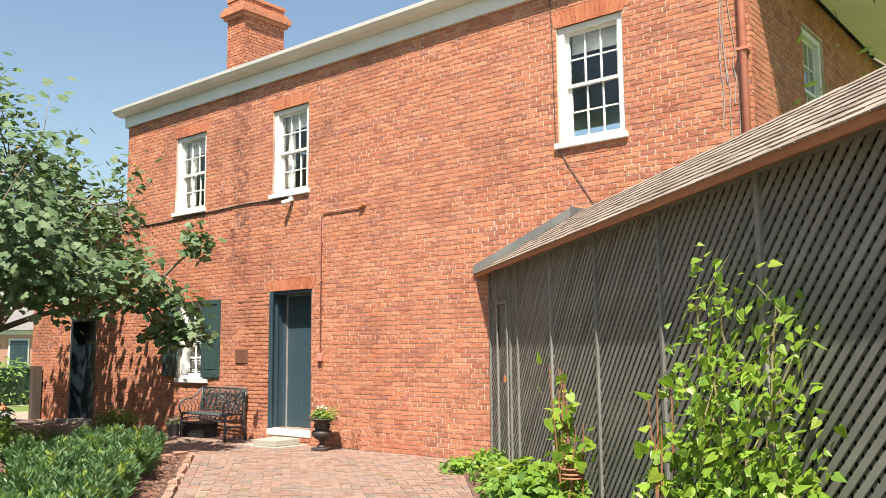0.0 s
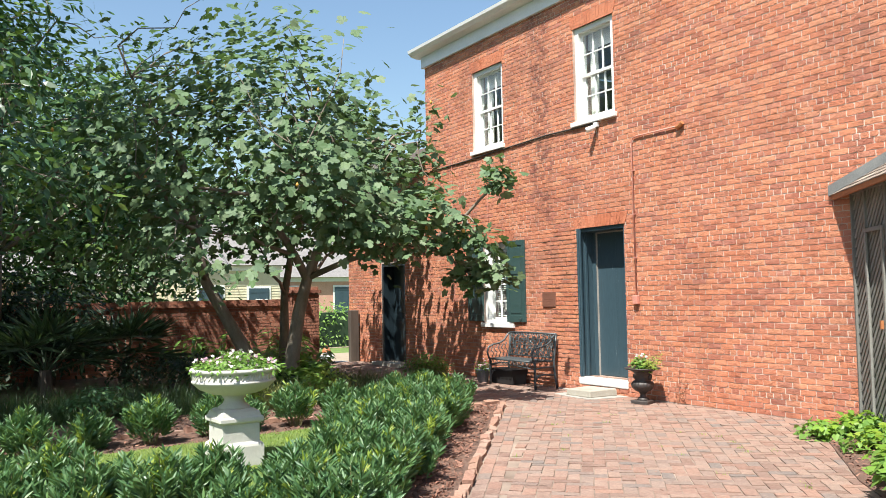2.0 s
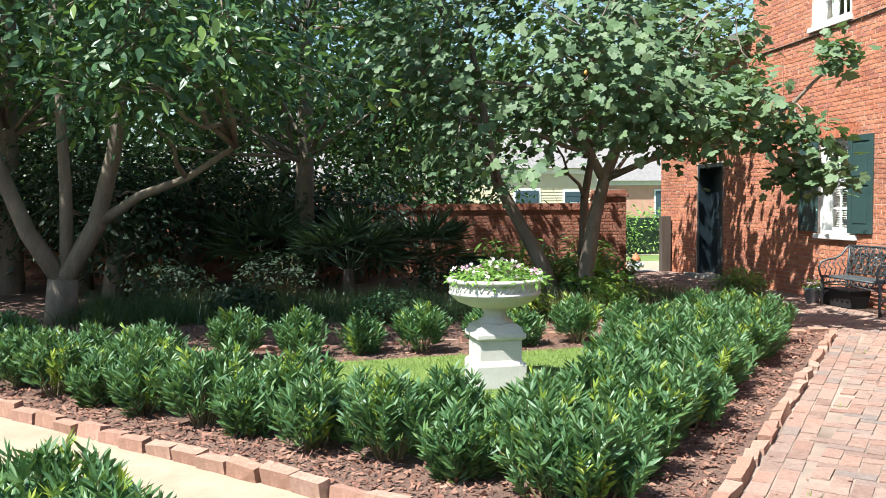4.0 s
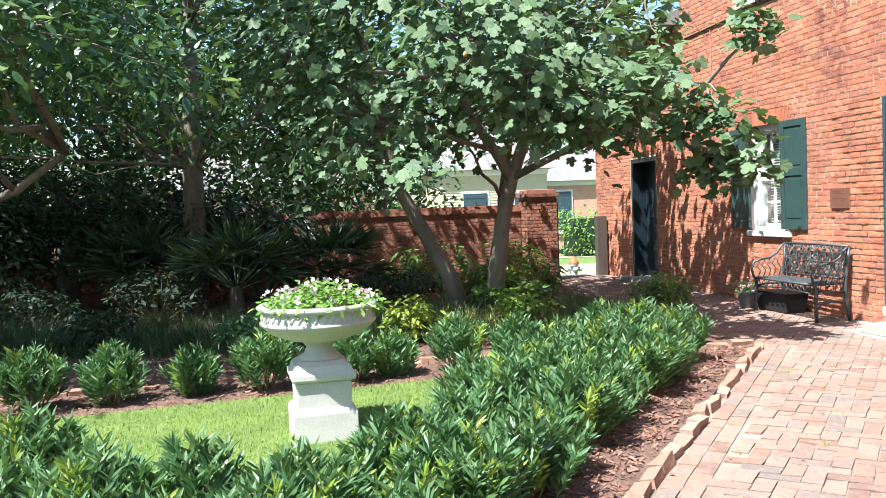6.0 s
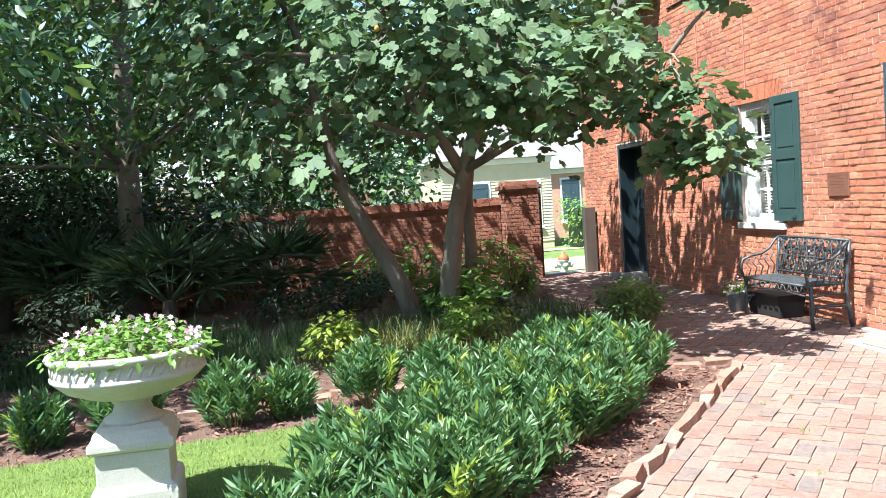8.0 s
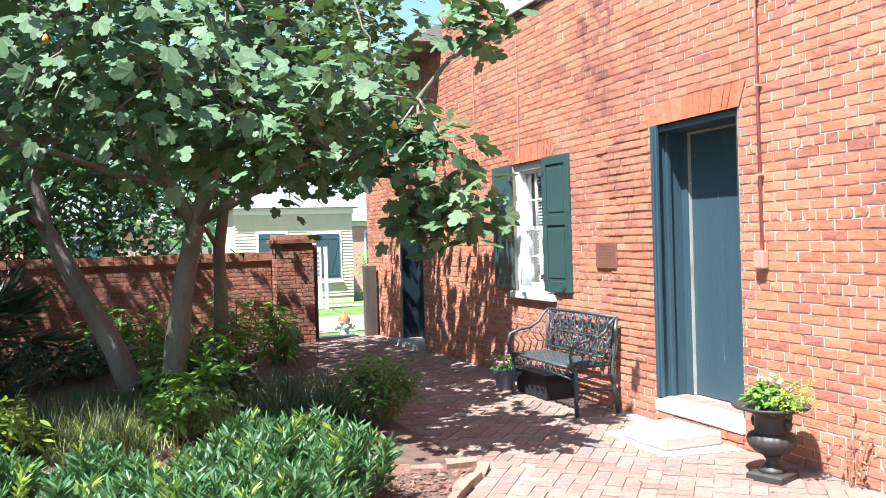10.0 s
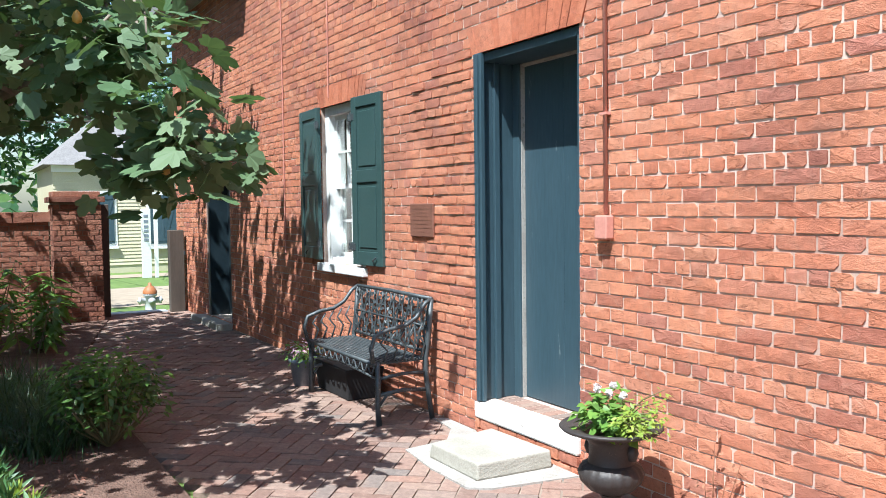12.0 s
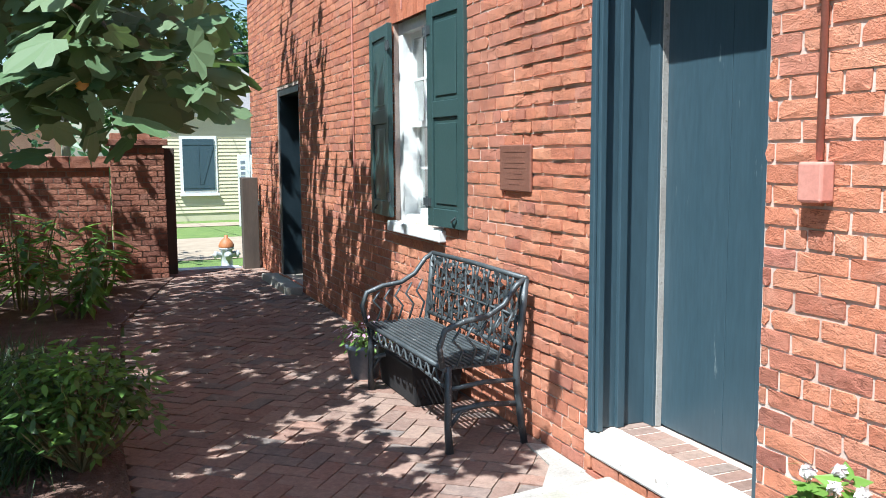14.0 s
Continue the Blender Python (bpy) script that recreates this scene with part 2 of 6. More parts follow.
M["lead"] = plain("lead_flashing", (0.20, 0.20, 0.20), (0.28, 0.28, 0.27), 4, 60, 0.6, 0.5)
M["slate"] = plain("grey_roofing", (0.16, 0.155, 0.15), (0.24, 0.23, 0.22), 3, 60, 0.85)
M["pink_pipe"] = plain("red_painted_pipe", (0.46, 0.15, 0.10), (0.52, 0.20, 0.14), 8, 60, 0.6)
M["pale_conduit"] = plain("brick_painted_conduit", (0.47, 0.20, 0.155), (0.53, 0.245, 0.19), 8, 60, 0.6)
M["bronze"] = plain("bronze_plate", (0.22, 0.10, 0.07), (0.28, 0.13, 0.09), 10, 90, 0.55, 0.4)
M["soil"] = plain("mulch_ground", (0.10, 0.055, 0.04), (0.20, 0.12, 0.09), 7, 60, 0.95, bump=1.0, dist=0.03)
M["mulch"] = plain("wood_mulch", (0.14, 0.06, 0.04), (0.26, 0.14, 0.10), 5, 60, 0.95, piece=0.8)
M["turf"] = plain("lawn_soil", (0.09, 0.15, 0.03), (0.15, 0.21, 0.05), 3, 90, 0.95, bump=0.8, dist=0.02)
M["gravel"] = plain("sandy_path", (0.26, 0.20, 0.14), (0.34, 0.275, 0.20), 4, 140, 0.95, bump=0.6)
M["bark"] = plain("fig_bark", (0.135, 0.11, 0.085), (0.24, 0.20, 0.16), 6, 50, 0.9, bump=0.8, dist=0.012, stretch=(1, 1, 0.4))
M["cream"] = plain("cream_clapboard_paint", (0.50, 0.45, 0.30), (0.56, 0.51, 0.36), 2, 40, 0.6)
M["pink_brick"] = plain("far_brick", (0.50, 0.27, 0.20), (0.58, 0.33, 0.25), 3, 25, 0.9)
M["far_roof"] = plain("far_shingles", (0.17, 0.16, 0.155), (0.23, 0.215, 0.21), 5, 20, 0.9)
M["hydrant"] = plain("silver_hydrant_paint", (0.42, 0.44, 0.47), (0.52, 0.54, 0.56), 8, 60, 0.45, 0.2)
M["rust"] = plain("rust_orange_paint", (0.30, 0.10, 0.035), (0.40, 0.16, 0.06), 12, 60, 0.6)
M["post"] = plain("old_wood", (0.05, 0.038, 0.03), (0.095, 0.075, 0.06), 5, 60, 0.85, bump=0.6, stretch=(1, 1, 0.2))
M["pot_blue"] = plain("blue_glazed_pot", (0.16, 0.19, 0.24), (0.24, 0.27, 0.31), 9, 60, 0.35)
M["pot_black"] = plain("black_plastic", (0.008, 0.008, 0.009), (0.013, 0.013, 0.015), 9, 60, 0.85)
M["sill_white"] = plain("worn_white_sill", (0.62, 0.60, 0.56), (0.70, 0.68, 0.65), 5, 60, 0.8, bump=0.5, dist=0.008, worn=(0.34, 0.30, 0.26), worn_at=0.60)
M["asphalt"] = plain("street_asphalt", (0.16, 0.15, 0.14), (0.22, 0.21, 0.20), 2, 120, 0.9)
M["curtain"] = plain("pale_curtain", (0.62, 0.60, 0.56), (0.74, 0.72, 0.68), 6, 60, 0.9)
M["stem"] = plain("green_stem", (0.16, 0.14, 0.06), (0.22, 0.19, 0.09), 8, 60, 0.7)
M["dry_stem"] = plain("dry_brown_stem", (0.22, 0.09, 0.05), (0.30, 0.14, 0.08), 8, 60, 0.8)
M["fig_leaf"] = leafy("fig_leaf", [(0.066, 0.125, 0.052), (0.095, 0.160, 0.066), (0.056, 0.108, 0.050), (0.125, 0.185, 0.085), (0.080, 0.140, 0.060), (0.15, 0.205, 0.110)], 0.62, 0.22)
M["tree_leaf"] = leafy("broad_tree_leaf", [(0.042, 0.098, 0.042), (0.068, 0.145, 0.045), (0.034, 0.080, 0.038), (0.05, 0.11, 0.045), (0.15, 0.23, 0.045)], 0.4, 0.3)
# tones lowered to put the deep shade under the trees into the leaves
M["shaded_leaf"] = leafy("shaded_shrub_leaf", [(0.015, 0.032, 0.016), (0.024, 0.050, 0.022), (0.018, 0.038, 0.018)], 0.65, 0.12)
M["hedge_leaf"] = leafy("podocarpus_leaf", [(0.068, 0.150, 0.058), (0.085, 0.180, 0.064), (0.052, 0.120, 0.052), (0.12, 0.21, 0.066), (0.074, 0.155, 0.06)], 0.44, 0.25)
M["lime_leaf"] = leafy("young_yellow_leaf", [(0.30, 0.38, 0.05), (0.22, 0.33, 0.05), (0.38, 0.42, 0.08)], 0.45, 0.4)
M["vine_leaf"] = leafy("vine_leaf", [(0.20, 0.34, 0.04), (0.27, 0.42, 0.05), (0.14, 0.27, 0.04), (0.34, 0.44, 0.06)], 0.4, 0.45)
M["weed_leaf"] = leafy("weed_leaf", [(0.14, 0.27, 0.05), (0.20, 0.34, 0.06), (0.11, 0.21, 0.05)], 0.5, 0.4)
M["bush_leaf"] = leafy("bush_leaf", [(0.065, 0.13, 0.03), (0.10, 0.185, 0.035), (0.05, 0.105, 0.026), (0.16, 0.24, 0.045)], 0.42, 0.28)
M["grass_blade"] = leafy("grass_blade", [(0.15, 0.235, 0.035), (0.19, 0.285, 0.045), (0.25, 0.32, 0.075), (0.30, 0.34, 0.11)], 0.6, 0.4)
M["liriope"] = leafy("lilyturf_blade", [(0.03, 0.065, 0.025), (0.05, 0.095, 0.035), (0.08, 0.12, 0.04)], 0.45, 0.25)
M["straw"] = leafy("straw_blade", [(0.34, 0.33, 0.12), (0.26, 0.28, 0.09)], 0.6, 0.3)
M["palm"] = leafy("palm_frond", [(0.04, 0.075, 0.04), (0.06, 0.10, 0.05), (0.03, 0.06, 0.035)], 0.4, 0.15)
M["petal_white"] = leafy("white_petals", [(0.75, 0.72, 0.72), (0.7, 0.55, 0.6), (0.8, 0.78, 0.76)], 0.6, 0.3)
M["petal_pink"] = leafy("pink_petals", [(0.55, 0.22, 0.28), (0.5, 0.32, 0.44), (0.62, 0.42, 0.48)], 0.6, 0.3)
M["fruit"] = plain("ripe_fig", (0.45, 0.22, 0.04), (0.5, 0.3, 0.06), 20, 60, 0.5)


def glassy():
    m, nt, p = nodes_of("window_glass")
    p.inputs["Base Color"].default_value = (0.9, 0.95, 0.95, 1)
    p.inputs["Roughness"].default_value = 0.03
    p.inputs["Transmission Weight"].default_value = 1.0
    p.inputs["IOR"].default_value = 1.45
    return m


M["glass"] = glassy()

# ---------------------------------------------------------------- plan
WALL = 8.84                       # the house front, facing -y
X_LEFT, X_EXT, X_RIGHT = -15.08, -18.85, -2.55
TOP, TOP_EXT, BACK = 5.93, 4.12, 16.0
COURSE, BRICK = 0.0662, 0.200
U = Vector((0.7635, -0.6458, 0))    # along the alley, away from the house
N = Vector((0.6458, 0.7635, 0))     # across it, from the beds towards the shed
SHED = Vector((-6.07, 8.84, 0))   # where the shed front meets the house


def cells(u0, u1, z0, z1, holes):
    us = sorted({u0, u1, *[min(max(h[k], u0), u1) for h in holes for k in (0, 1)]})
    zs = sorted({z0, z1, *[min(max(h[k], z0), z1) for h in holes for k in (2, 3)]})
    for a, b in zip(us, us[1:]):
        run = None
        for c, d in zip(zs, zs[1:]):
            mid = ((a + b) / 2, (c + d) / 2)
            if any(h[0] < mid[0] < h[1] and h[2] < mid[1] < h[3] for h in holes):
                if run:
                    yield (a, b, *run)
                run = None
            else:
                run = (run[0], d) if run else (c, d)
        if run:
            yield (a, b, *run)


def slab(name, m, u0, u1, z0, z1, thick, holes, mat, label):
    """A wall with thickness and openings; m lays u along x, outwards along -y."""
    b = Buf()
    for a, c, d, e in cells(u0, u1, z0, z1, holes):
        b.box((a, 0.0065, d), (c, thick, e), m)
    return tagged(b.make(name, mat), label, "wall", kind="structure")


def courses(u0, u1, z0, z1, holes, rnd, course=COURSE, length=BRICK, header_every=7):
    """The bricks of a wall: their spans along it and up."""
    n = int(round((z1 - z0) / course))
    for i in range(n):
        za, zb = z0 + i * course, z0 + (i + 1) * course
        spans = [(u0, u1)]
        for h in holes:
            if h[2] < zb - 0.012 and h[3] > za + 0.012:
                spans = [s for a, b in spans for s in ((a, min(b, h[0])), (max(a, h[1]), b)) if s[1] - s[0] > 0.02]
        head = i % header_every == 3
        step = length / 2 if head else length
        off = (i % 2) * length / 2 + (length / 4 if head else 0)
        for a, b in spans:
            k = math.floor((a - off) / step)
            p = a
            while p < b - 0.001:
                k += 1
                q = min(b, off + k * step + rnd.uniform(-0.008, 0.008))
                if b - q < 0.03:
                    q = b
                if q - p > 0.012:
                    yield p, q, za, zb
                p = q


def lay(buf, m, spans, rnd, joint=0.013, bed=0.0095, proud=0.0022, jit=0.0014, depth=0.03):
    """Hand-made bricks: ragged outline with knocked-off corners, the face slightly domed."""
    for a, b, c, d in spans:
        o = rnd.uniform(-proud, proud)
        dz = rnd.uniform(-0.0025, 0.0025)
        x0, x1, z0, z1 = a + joint / 2, b - joint / 2, c + bed / 2 + dz, d - bed / 2 + dz
        n = 2 if x1 - x0 > 0.12 else 1
        cut = [rnd.uniform(0.001, 0.005) if rnd.random() < 0.88 else rnd.uniform(0.008, 0.020) for k in range(4)]
        ring = [(x0 + cut[0], z0)] + [(x0 + (x1 - x0) * (k + 1) / (n + 1), z0) for k in range(n)] + [(x1 - cut[1], z0), (x1, z0 + cut[1]), (x1, z1 - cut[2]), (x1 - cut[2], z1)]
        ring += [(x1 - (x1 - x0) * (k + 1) / (n + 1), z1) for k in range(n)] + [(x0 + cut[3], z1), (x0, z1 - cut[3]), (x0, z0 + cut[0])]
        ring = [(x + rnd.uniform(-jit, jit), z + rnd.uniform(-jit, jit)) for x, z in ring]
        k = len(ring)
        mid = ((x0 + x1) / 2 + rnd.uniform(-0.02, 0.02), (z0 + z1) / 2 + rnd.uniform(-0.008, 0.008))
        v = [(x, -o + rnd.uniform(-0.0012, 0.0022), z) for x, z in ring] + [(x, depth, z) for x, z in ring] + [(mid[0], -o - rnd.uniform(-0.0005, 0.0025), mid[1])]
        buf.add([m @ Vector(q) for q in v], [(2 * k, q, (q + 1) % k) for q in range(k)] + [(q, k + q, k + (q + 1) % k, (q + 1) % k) for q in range(k)])


def flat_arch(buf, m, u0, u1, z, rnd, height=0.2):
    """Rubbed bricks on end, fanned out."""
    n = max(6, int((u1 - u0 + 0.1) / 0.064))
    mid = (u0 + u1) / 2
    for i in range(n):
        a, b = u0 - 0.03 + (u1 - u0 + 0.06) * i / n, u0 - 0.03 + (u1 - u0 + 0.06) * (i + 1) / n
        s = 0.14
        pts = [(a, z), (b, z), (b + (b - mid) * s, z + height), (a + (a - mid) * s, z + height)]
        o = rnd.uniform(-0.003, 0.003)
        v = [m @ Vector((p[0] + (0.002 if k in (0, 3) else -0.002), y, p[1])) for y in (-o - 0.003, 0.03) for k, p in enumerate(pts)]
        buf.add(v, [(0, 1, 2, 3), (7, 6, 5, 4), (0, 4, 5, 1), (1, 5, 6, 2), (2, 6, 7, 3), (3, 7, 4, 0)])


FRONT = pose(0, WALL, 0)
DOOR = (-10.55, -9.54, 0.21, 2.40)
SIDE_DOOR = (-17.14, -16.06, 0.06, 2.15)
WINS = [(-13.36, -12.42, 4.0, 5.42), (-10.53, -9.65, 4.0, 5.42), (-4.98, -4.07, 3.97, 5.46)]
LOWWIN = (-13.13, -12.24, 0.96, 2.33)
HOLES = [DOOR, SIDE_DOOR, LOWWIN, *WINS]


def arch_top(z):
    return math.ceil((z + 0.17) / COURSE) * COURSE


ARCHES = [(h[0] - 0.04, h[1] + 0.04, h[3], arch_top(h[3])) for h in (DOOR, LOWWIN, *WINS)]

rnd = random.Random(4)
front = slab("wall_house_front", FRONT, X_LEFT, X_RIGHT - 0.008, -0.1, TOP, 0.36, HOLES, M["mortar"], "weathered red brick house wall with lime mortar joints")
annex = slab("wall_house_annex", FRONT, X_EXT, X_LEFT, -0.1, TOP_EXT, 0.36, HOLES, M["mortar"], "lower red brick annex wall in dappled shade")
PICK = (-9.52, -7.6, 0.0, 1.95)   # the stretch passed nearest
ERODED = (-11.35, -10.54, 0.33, 2.45)   # washed-out joints beside the door
near_spans, far_spans, loose_spans = [], [], []
for s in courses(X_LEFT, X_RIGHT, 0.0, TOP, HOLES + ARCHES, rnd):
    if PICK[0] <= s[0] and s[1] <= PICK[1] and s[3] <= PICK[3]:
        near_spans.append(s)
    elif ERODED[0] + rnd.uniform(-0.2, 0.2) <= s[0] and s[1] <= ERODED[1] and ERODED[2] <= s[2] and s[3] <= ERODED[3]:
        loose_spans.append(s)
    else:
        far_spans.append(s)
b = Buf()
lay(b, FRONT, far_spans, rnd)
lay(b, FRONT @ pose(0, -0.008, 0), loose_spans, rnd, joint=0.010, bed=0.015, proud=0.006, jit=0.002, depth=0.04)
tagged(b.make("brickwork", M["brick"], front), "joined red bricks of the upper wall", kind="stuff")
b = Buf()
lay(b, FRONT, courses(X_EXT, X_LEFT, 0.0, TOP_EXT, HOLES + ARCHES, rnd), rnd)
tagged(b.make("brickwork", M["brick"], annex), "joined red bricks of the annex", kind="stuff")
for h in (DOOR, LOWWIN, *WINS):
    b = Buf()
    flat_arch(b, FRONT, h[0], h[1], h[3], rnd, arch_top(h[3]) - h[3] - 0.007)
    b.make("flat_arch", M["rubbed"], front, label="rubbed brick flat arch")

# the gable end beside the shed, and walls that close the house
END = Matrix.Translation((X_RIGHT, 0, 0)) @ pose(0, 0, 0, 0, 0, 90)
SIDEWIN = (10.7, 11.6, 3.97, 5.46)
right = slab("wall_house_right", END, WALL + 0.375, BACK, -0.1, TOP, 0.36, [SIDEWIN], M["mortar"], "red brick end wall shaded by roof eaves")
b = Buf()
lay(b, END, courses(WALL + 0.02, BACK, 0.0, TOP, [SIDEWIN], rnd), rnd)
tagged(b.make("brickwork", M["brick"], right), "joined red bricks of the end wall", kind="stuff")
b = Buf()
b.box((X_LEFT, BACK, -0.1), (X_RIGHT, BACK + 0.3, TOP)).box((X_LEFT, WALL + 0.38, -0.1), (X_LEFT + 0.3, BACK - 0.005, TOP))
tagged(b.make("wall_house_back", M["mortar"]), "plain brick walls closing the house", "wall", kind="structure")
b = Buf()
b.box((X_EXT, WALL + 0.38, -0.1), (X_EXT + 0.3, BACK, TOP_EXT)).box((X_EXT + 0.305, BACK - 0.3, -0.1), (X_LEFT - 0.005, BACK, TOP_EXT))
tagged(b.make("wall_annex_back", M["mortar"]), "plain brick walls closing the annex", "wall", kind="structure")
b = Buf()
b.box((X_LEFT + 0.32, WALL + 0.38, 3.0), (X_RIGHT - 0.4, BACK - 0.02, 3.15)).box((X_EXT + 0.32, WALL + 0.38, -0.1), (X_RIGHT - 0.4, BACK - 0.32, 0.02))
tagged(b.make("floor_house", M["inside_shade"]), "floors inside the house, near-black for interior shade", "floor", kind="structure")

# cornice, gutter and roof
b = Buf()
b.box((X_LEFT - 0.06, WALL - 0.05, TOP), (X_RIGHT + 0.08, WALL + 0.36, TOP + 0.22))
b.box((X_LEFT - 0.06, WALL + 0.365, TOP), (X_LEFT + 0.2, BACK, TOP + 0.22))
tagged(bevel(b.make("trim_frieze", M["white"])), "white painted frieze board under the eaves", "trim", kind="structure")
b = Buf()
gut = [(-0.06, 0.222), (-0.20, 0.25), (-0.26, 0.31), (-0.27, 0.36), (0.30, 0.36), (0.30, 0.222)]
v = [(x, WALL + y, TOP + z) for x in (X_LEFT - 0.2, X_RIGHT + 0.3) for y, z in gut]
n = len(gut)
b.add(v, [tuple(range(n)), tuple(reversed(range(n, 2 * n)))] + [(i, i + n, (i + 1) % n + n, (i + 1) % n) for i in range(n)])
tagged(b.make("trim_gutter", M["white"]), "white painted box gutter along the eaves", "gutter", kind="structure")
b = Buf()
rise = 1.15
x0, x1, y0, y1, zr = X_LEFT - 0.2, X_RIGHT + 0.75, WALL - 0.24, BACK + 0.3, TOP + 0.365
ym = (y0 + y1) / 2
b.add([(x0, y0, zr), (x1, y0, zr), (x1, y1, zr), (x0, y1, zr), (x0 + 1.5, ym, zr + rise), (x1 - 1.5, ym, zr + rise)],
      [(0, 1, 5, 4), (1, 2, 5), (2, 3, 4, 5), (3, 0, 4), (3, 2, 1, 0)])
tagged(b.make("roof_house", M["slate"]), "low grey hipped house roof", "roof", kind="structure")
b = Buf()
b.box((X_RIGHT + 0.085, WALL - 0.05, TOP - 0.02), (X_RIGHT + 0.75, BACK, TOP + 0.36))
tagged(b.make("trim_eave_right", M["white"]), "pale boxed eave over the end wall", "eave", kind="structure")
b = Buf()
x0, x1, y0, y1, zr = X_EXT - 0.25, X_LEFT - 0.01, WALL - 0.38, BACK + 0.2, TOP_EXT
b.add([(x0, y0, zr), (x1, y0, zr), (x1, y1, zr), (x0, y1, zr), (x0, y0, zr + 0.12), (x1, y0, zr + 0.12), (x1, y1, zr + 0.12), (x0, y1, zr + 0.12), (x0 + 2.2, (y0 + y1) / 2, zr + 1.3), (x1, (y0 + y1) / 2, zr + 1.3)],
      [(3, 2, 1, 0), (0, 1, 5, 4), (3, 0, 4, 7), (2, 3, 7, 6), (4, 5, 9, 8), (7, 4, 8), (6, 7, 8, 9), (1, 2, 6, 9, 5)])
tagged(b.make("roof_annex", M["slate"]), "grey annex roof with overhanging eave", "roof", kind="structure")

# chimney
chim = thing("chimney", "square red brick chimney with corbelled cap", "chimney", (-13.63, 10.85, 6.45), kind="structure")
b = Buf()
b.box((-0.26, -0.51, -0.3), (0.26, 0.51, 2.25))
b.make("core", M["mortar"], chim)
b = Buf()
for (ang, half, dep) in ((0, 0.28, 0.53), (90, 0.53, 0.28), (180, 0.28, 0.53), (270, 0.53, 0.28)):
    lay(b, pose(0, 0, 0, 0, 0, ang) @ pose(0, -dep, 0), courses(-half, half, -0.2, 2.25, [], rnd, header_every=5), rnd)
b.make("brickwork", M["brick"], chim)
b = Buf()
for k, (o, za, zb) in enumerate(((0.06, 1.86, 1.93), (0.11, 1.93, 2.06), (0.06, 2.06, 2.13), (0.02, 2.25, 2.32))):
    b.box((-0.28 - o, -0.53 - o, za), (0.28 + o, 0.53 + o, zb))
bevel(b.make("cap", M["brick"], chim))


def sash_window(name, label, hole, wall_m, blind=False, deep=0.10, drapes=True):
    """A six over six sash window, set in its opening."""
    x0, x1, z0, z1 = hole
    w = thing(name, label, "window", kind="structure")
    w.matrix_basis = wall_m
    fr = 0.085
    b = Buf()
    b.box((x0, deep - 0.06, z0), (x0 + fr, deep + 0.10, z1)).box((x1 - fr, deep - 0.06, z0), (x1, deep + 0.10, z1))
    b.box((x0 + fr, deep - 0.06, z1 - 0.075), (x1 - fr, deep + 0.10, z1)).box((x0 + fr, deep - 0.06, z0), (x1 - fr, deep + 0.10, z0 + 0.05))
    bevel(b.make("window_frame", M["white"], w), 0.004)
    b = Buf()
    b.box((x0 - 0.045, -0.05, z0 - 0.075), (x1 + 0.045, deep + 0.10, z0 - 0.002))
    bevel(b.make("window_sill", M["white"], w), 0.008)
    a0, a1, c0, c1 = x0 + fr, x1 - fr, z0 + 0.05, z1 - 0.075
    cm = (c0 + c1) / 2
    for k, (lo, hi, y) in enumerate(((cm - 0.02, c1, deep), (c0, cm + 0.02, deep + 0.035))):
        b = Buf()
        st = 0.04
        b.box((a0, y, lo), (a0 + st, y + 0.033, hi)).box((a1 - st, y, lo), (a1, y + 0.033, hi))
        b.box((a0 + st, y, lo), (a1 - st, y + 0.033, lo + st)).box((a0 + st, y, hi - st), (a1 - st, y + 0.033, hi))
        iw, ih = (a1 - a0 - 2 * st) / 3, (hi - lo - 2 * st) / 2
        for i in (1, 2):
            xx = a0 + st + i * iw
            b.box((xx - 0.009, y + 0.002, lo + st), (xx + 0.009, y + 0.03, hi - st))
        zz = lo + st + ih
        b.box((a0 + st, y + 0.004, zz - 0.009), (a1 - st, y + 0.028, zz + 0.009))
        sash = b.make("sash", M["white"], w)
        for i in range(3):
            for j in range(2):
                p = Buf()
                p.box((a0 + st + i * iw, y + 0.014, lo + st + j * ih), (a0 + st + (i + 1) * iw, y + 0.018, lo + st + (j + 1) * ih))
                g = p.make("pane", M["glass"], sash)
                g.visible_shadow = False
    if blind:
        k = 0
        z = z0 + 0.08
        b = Buf()
        while z < z1 - 0.1:
            b.box((a0 + 0.02, -0.011, -0.001), (a1 - 0.02, 0.011, 0.001), pose(0, deep + 0.14, z, 38, 0, 0))
            z += 0.034
        tagged(b.make("blind", M["white"], w), "white slatted blind")
    else:
        for side in (0, 1) if drapes else ():
            b = Buf()
            wx = (a1 - a0) * (0.22 if side == 0 else 0.16)
            px = a0 if side == 0 else a1 - wx
            cols = 14
            v = [(px + wx * i / cols, deep + 0.17 + 0.018 * math.sin(i * 1.9), z) for z in (c0, c1) for i in range(cols + 1)]
            b.add(v, [(i, i + 1, cols + 2 + i, cols + 1 + i) for i in range(cols)])
            v2 = [(x, y + 0.006, z) for x, y, z in v]
            b.add(v2, [(cols + 1 + i, cols + 2 + i, i + 1, i) for i in range(cols)])
            b.make("curtain", M["curtain"], w)
        b = Buf()
        b.box((a0, deep + 0.13, c1 - 0.24), (a1, deep + 0.135, c1 + 0.03))
        b.make("roller_blind", M["curtain"], w)
    return w


for i, h in enumerate(WINS):
    sash_window("window_%d" % (i + 1), "white six-over-six sash window with pale curtains" if i < 2 else "white six-over-six sash window with a short roller blind", h, FRONT, drapes=i < 2)
low = sash_window("window_4", "white ground-floor sash window with slatted blind and green shutters", LOWWIN, FRONT, blind=True)
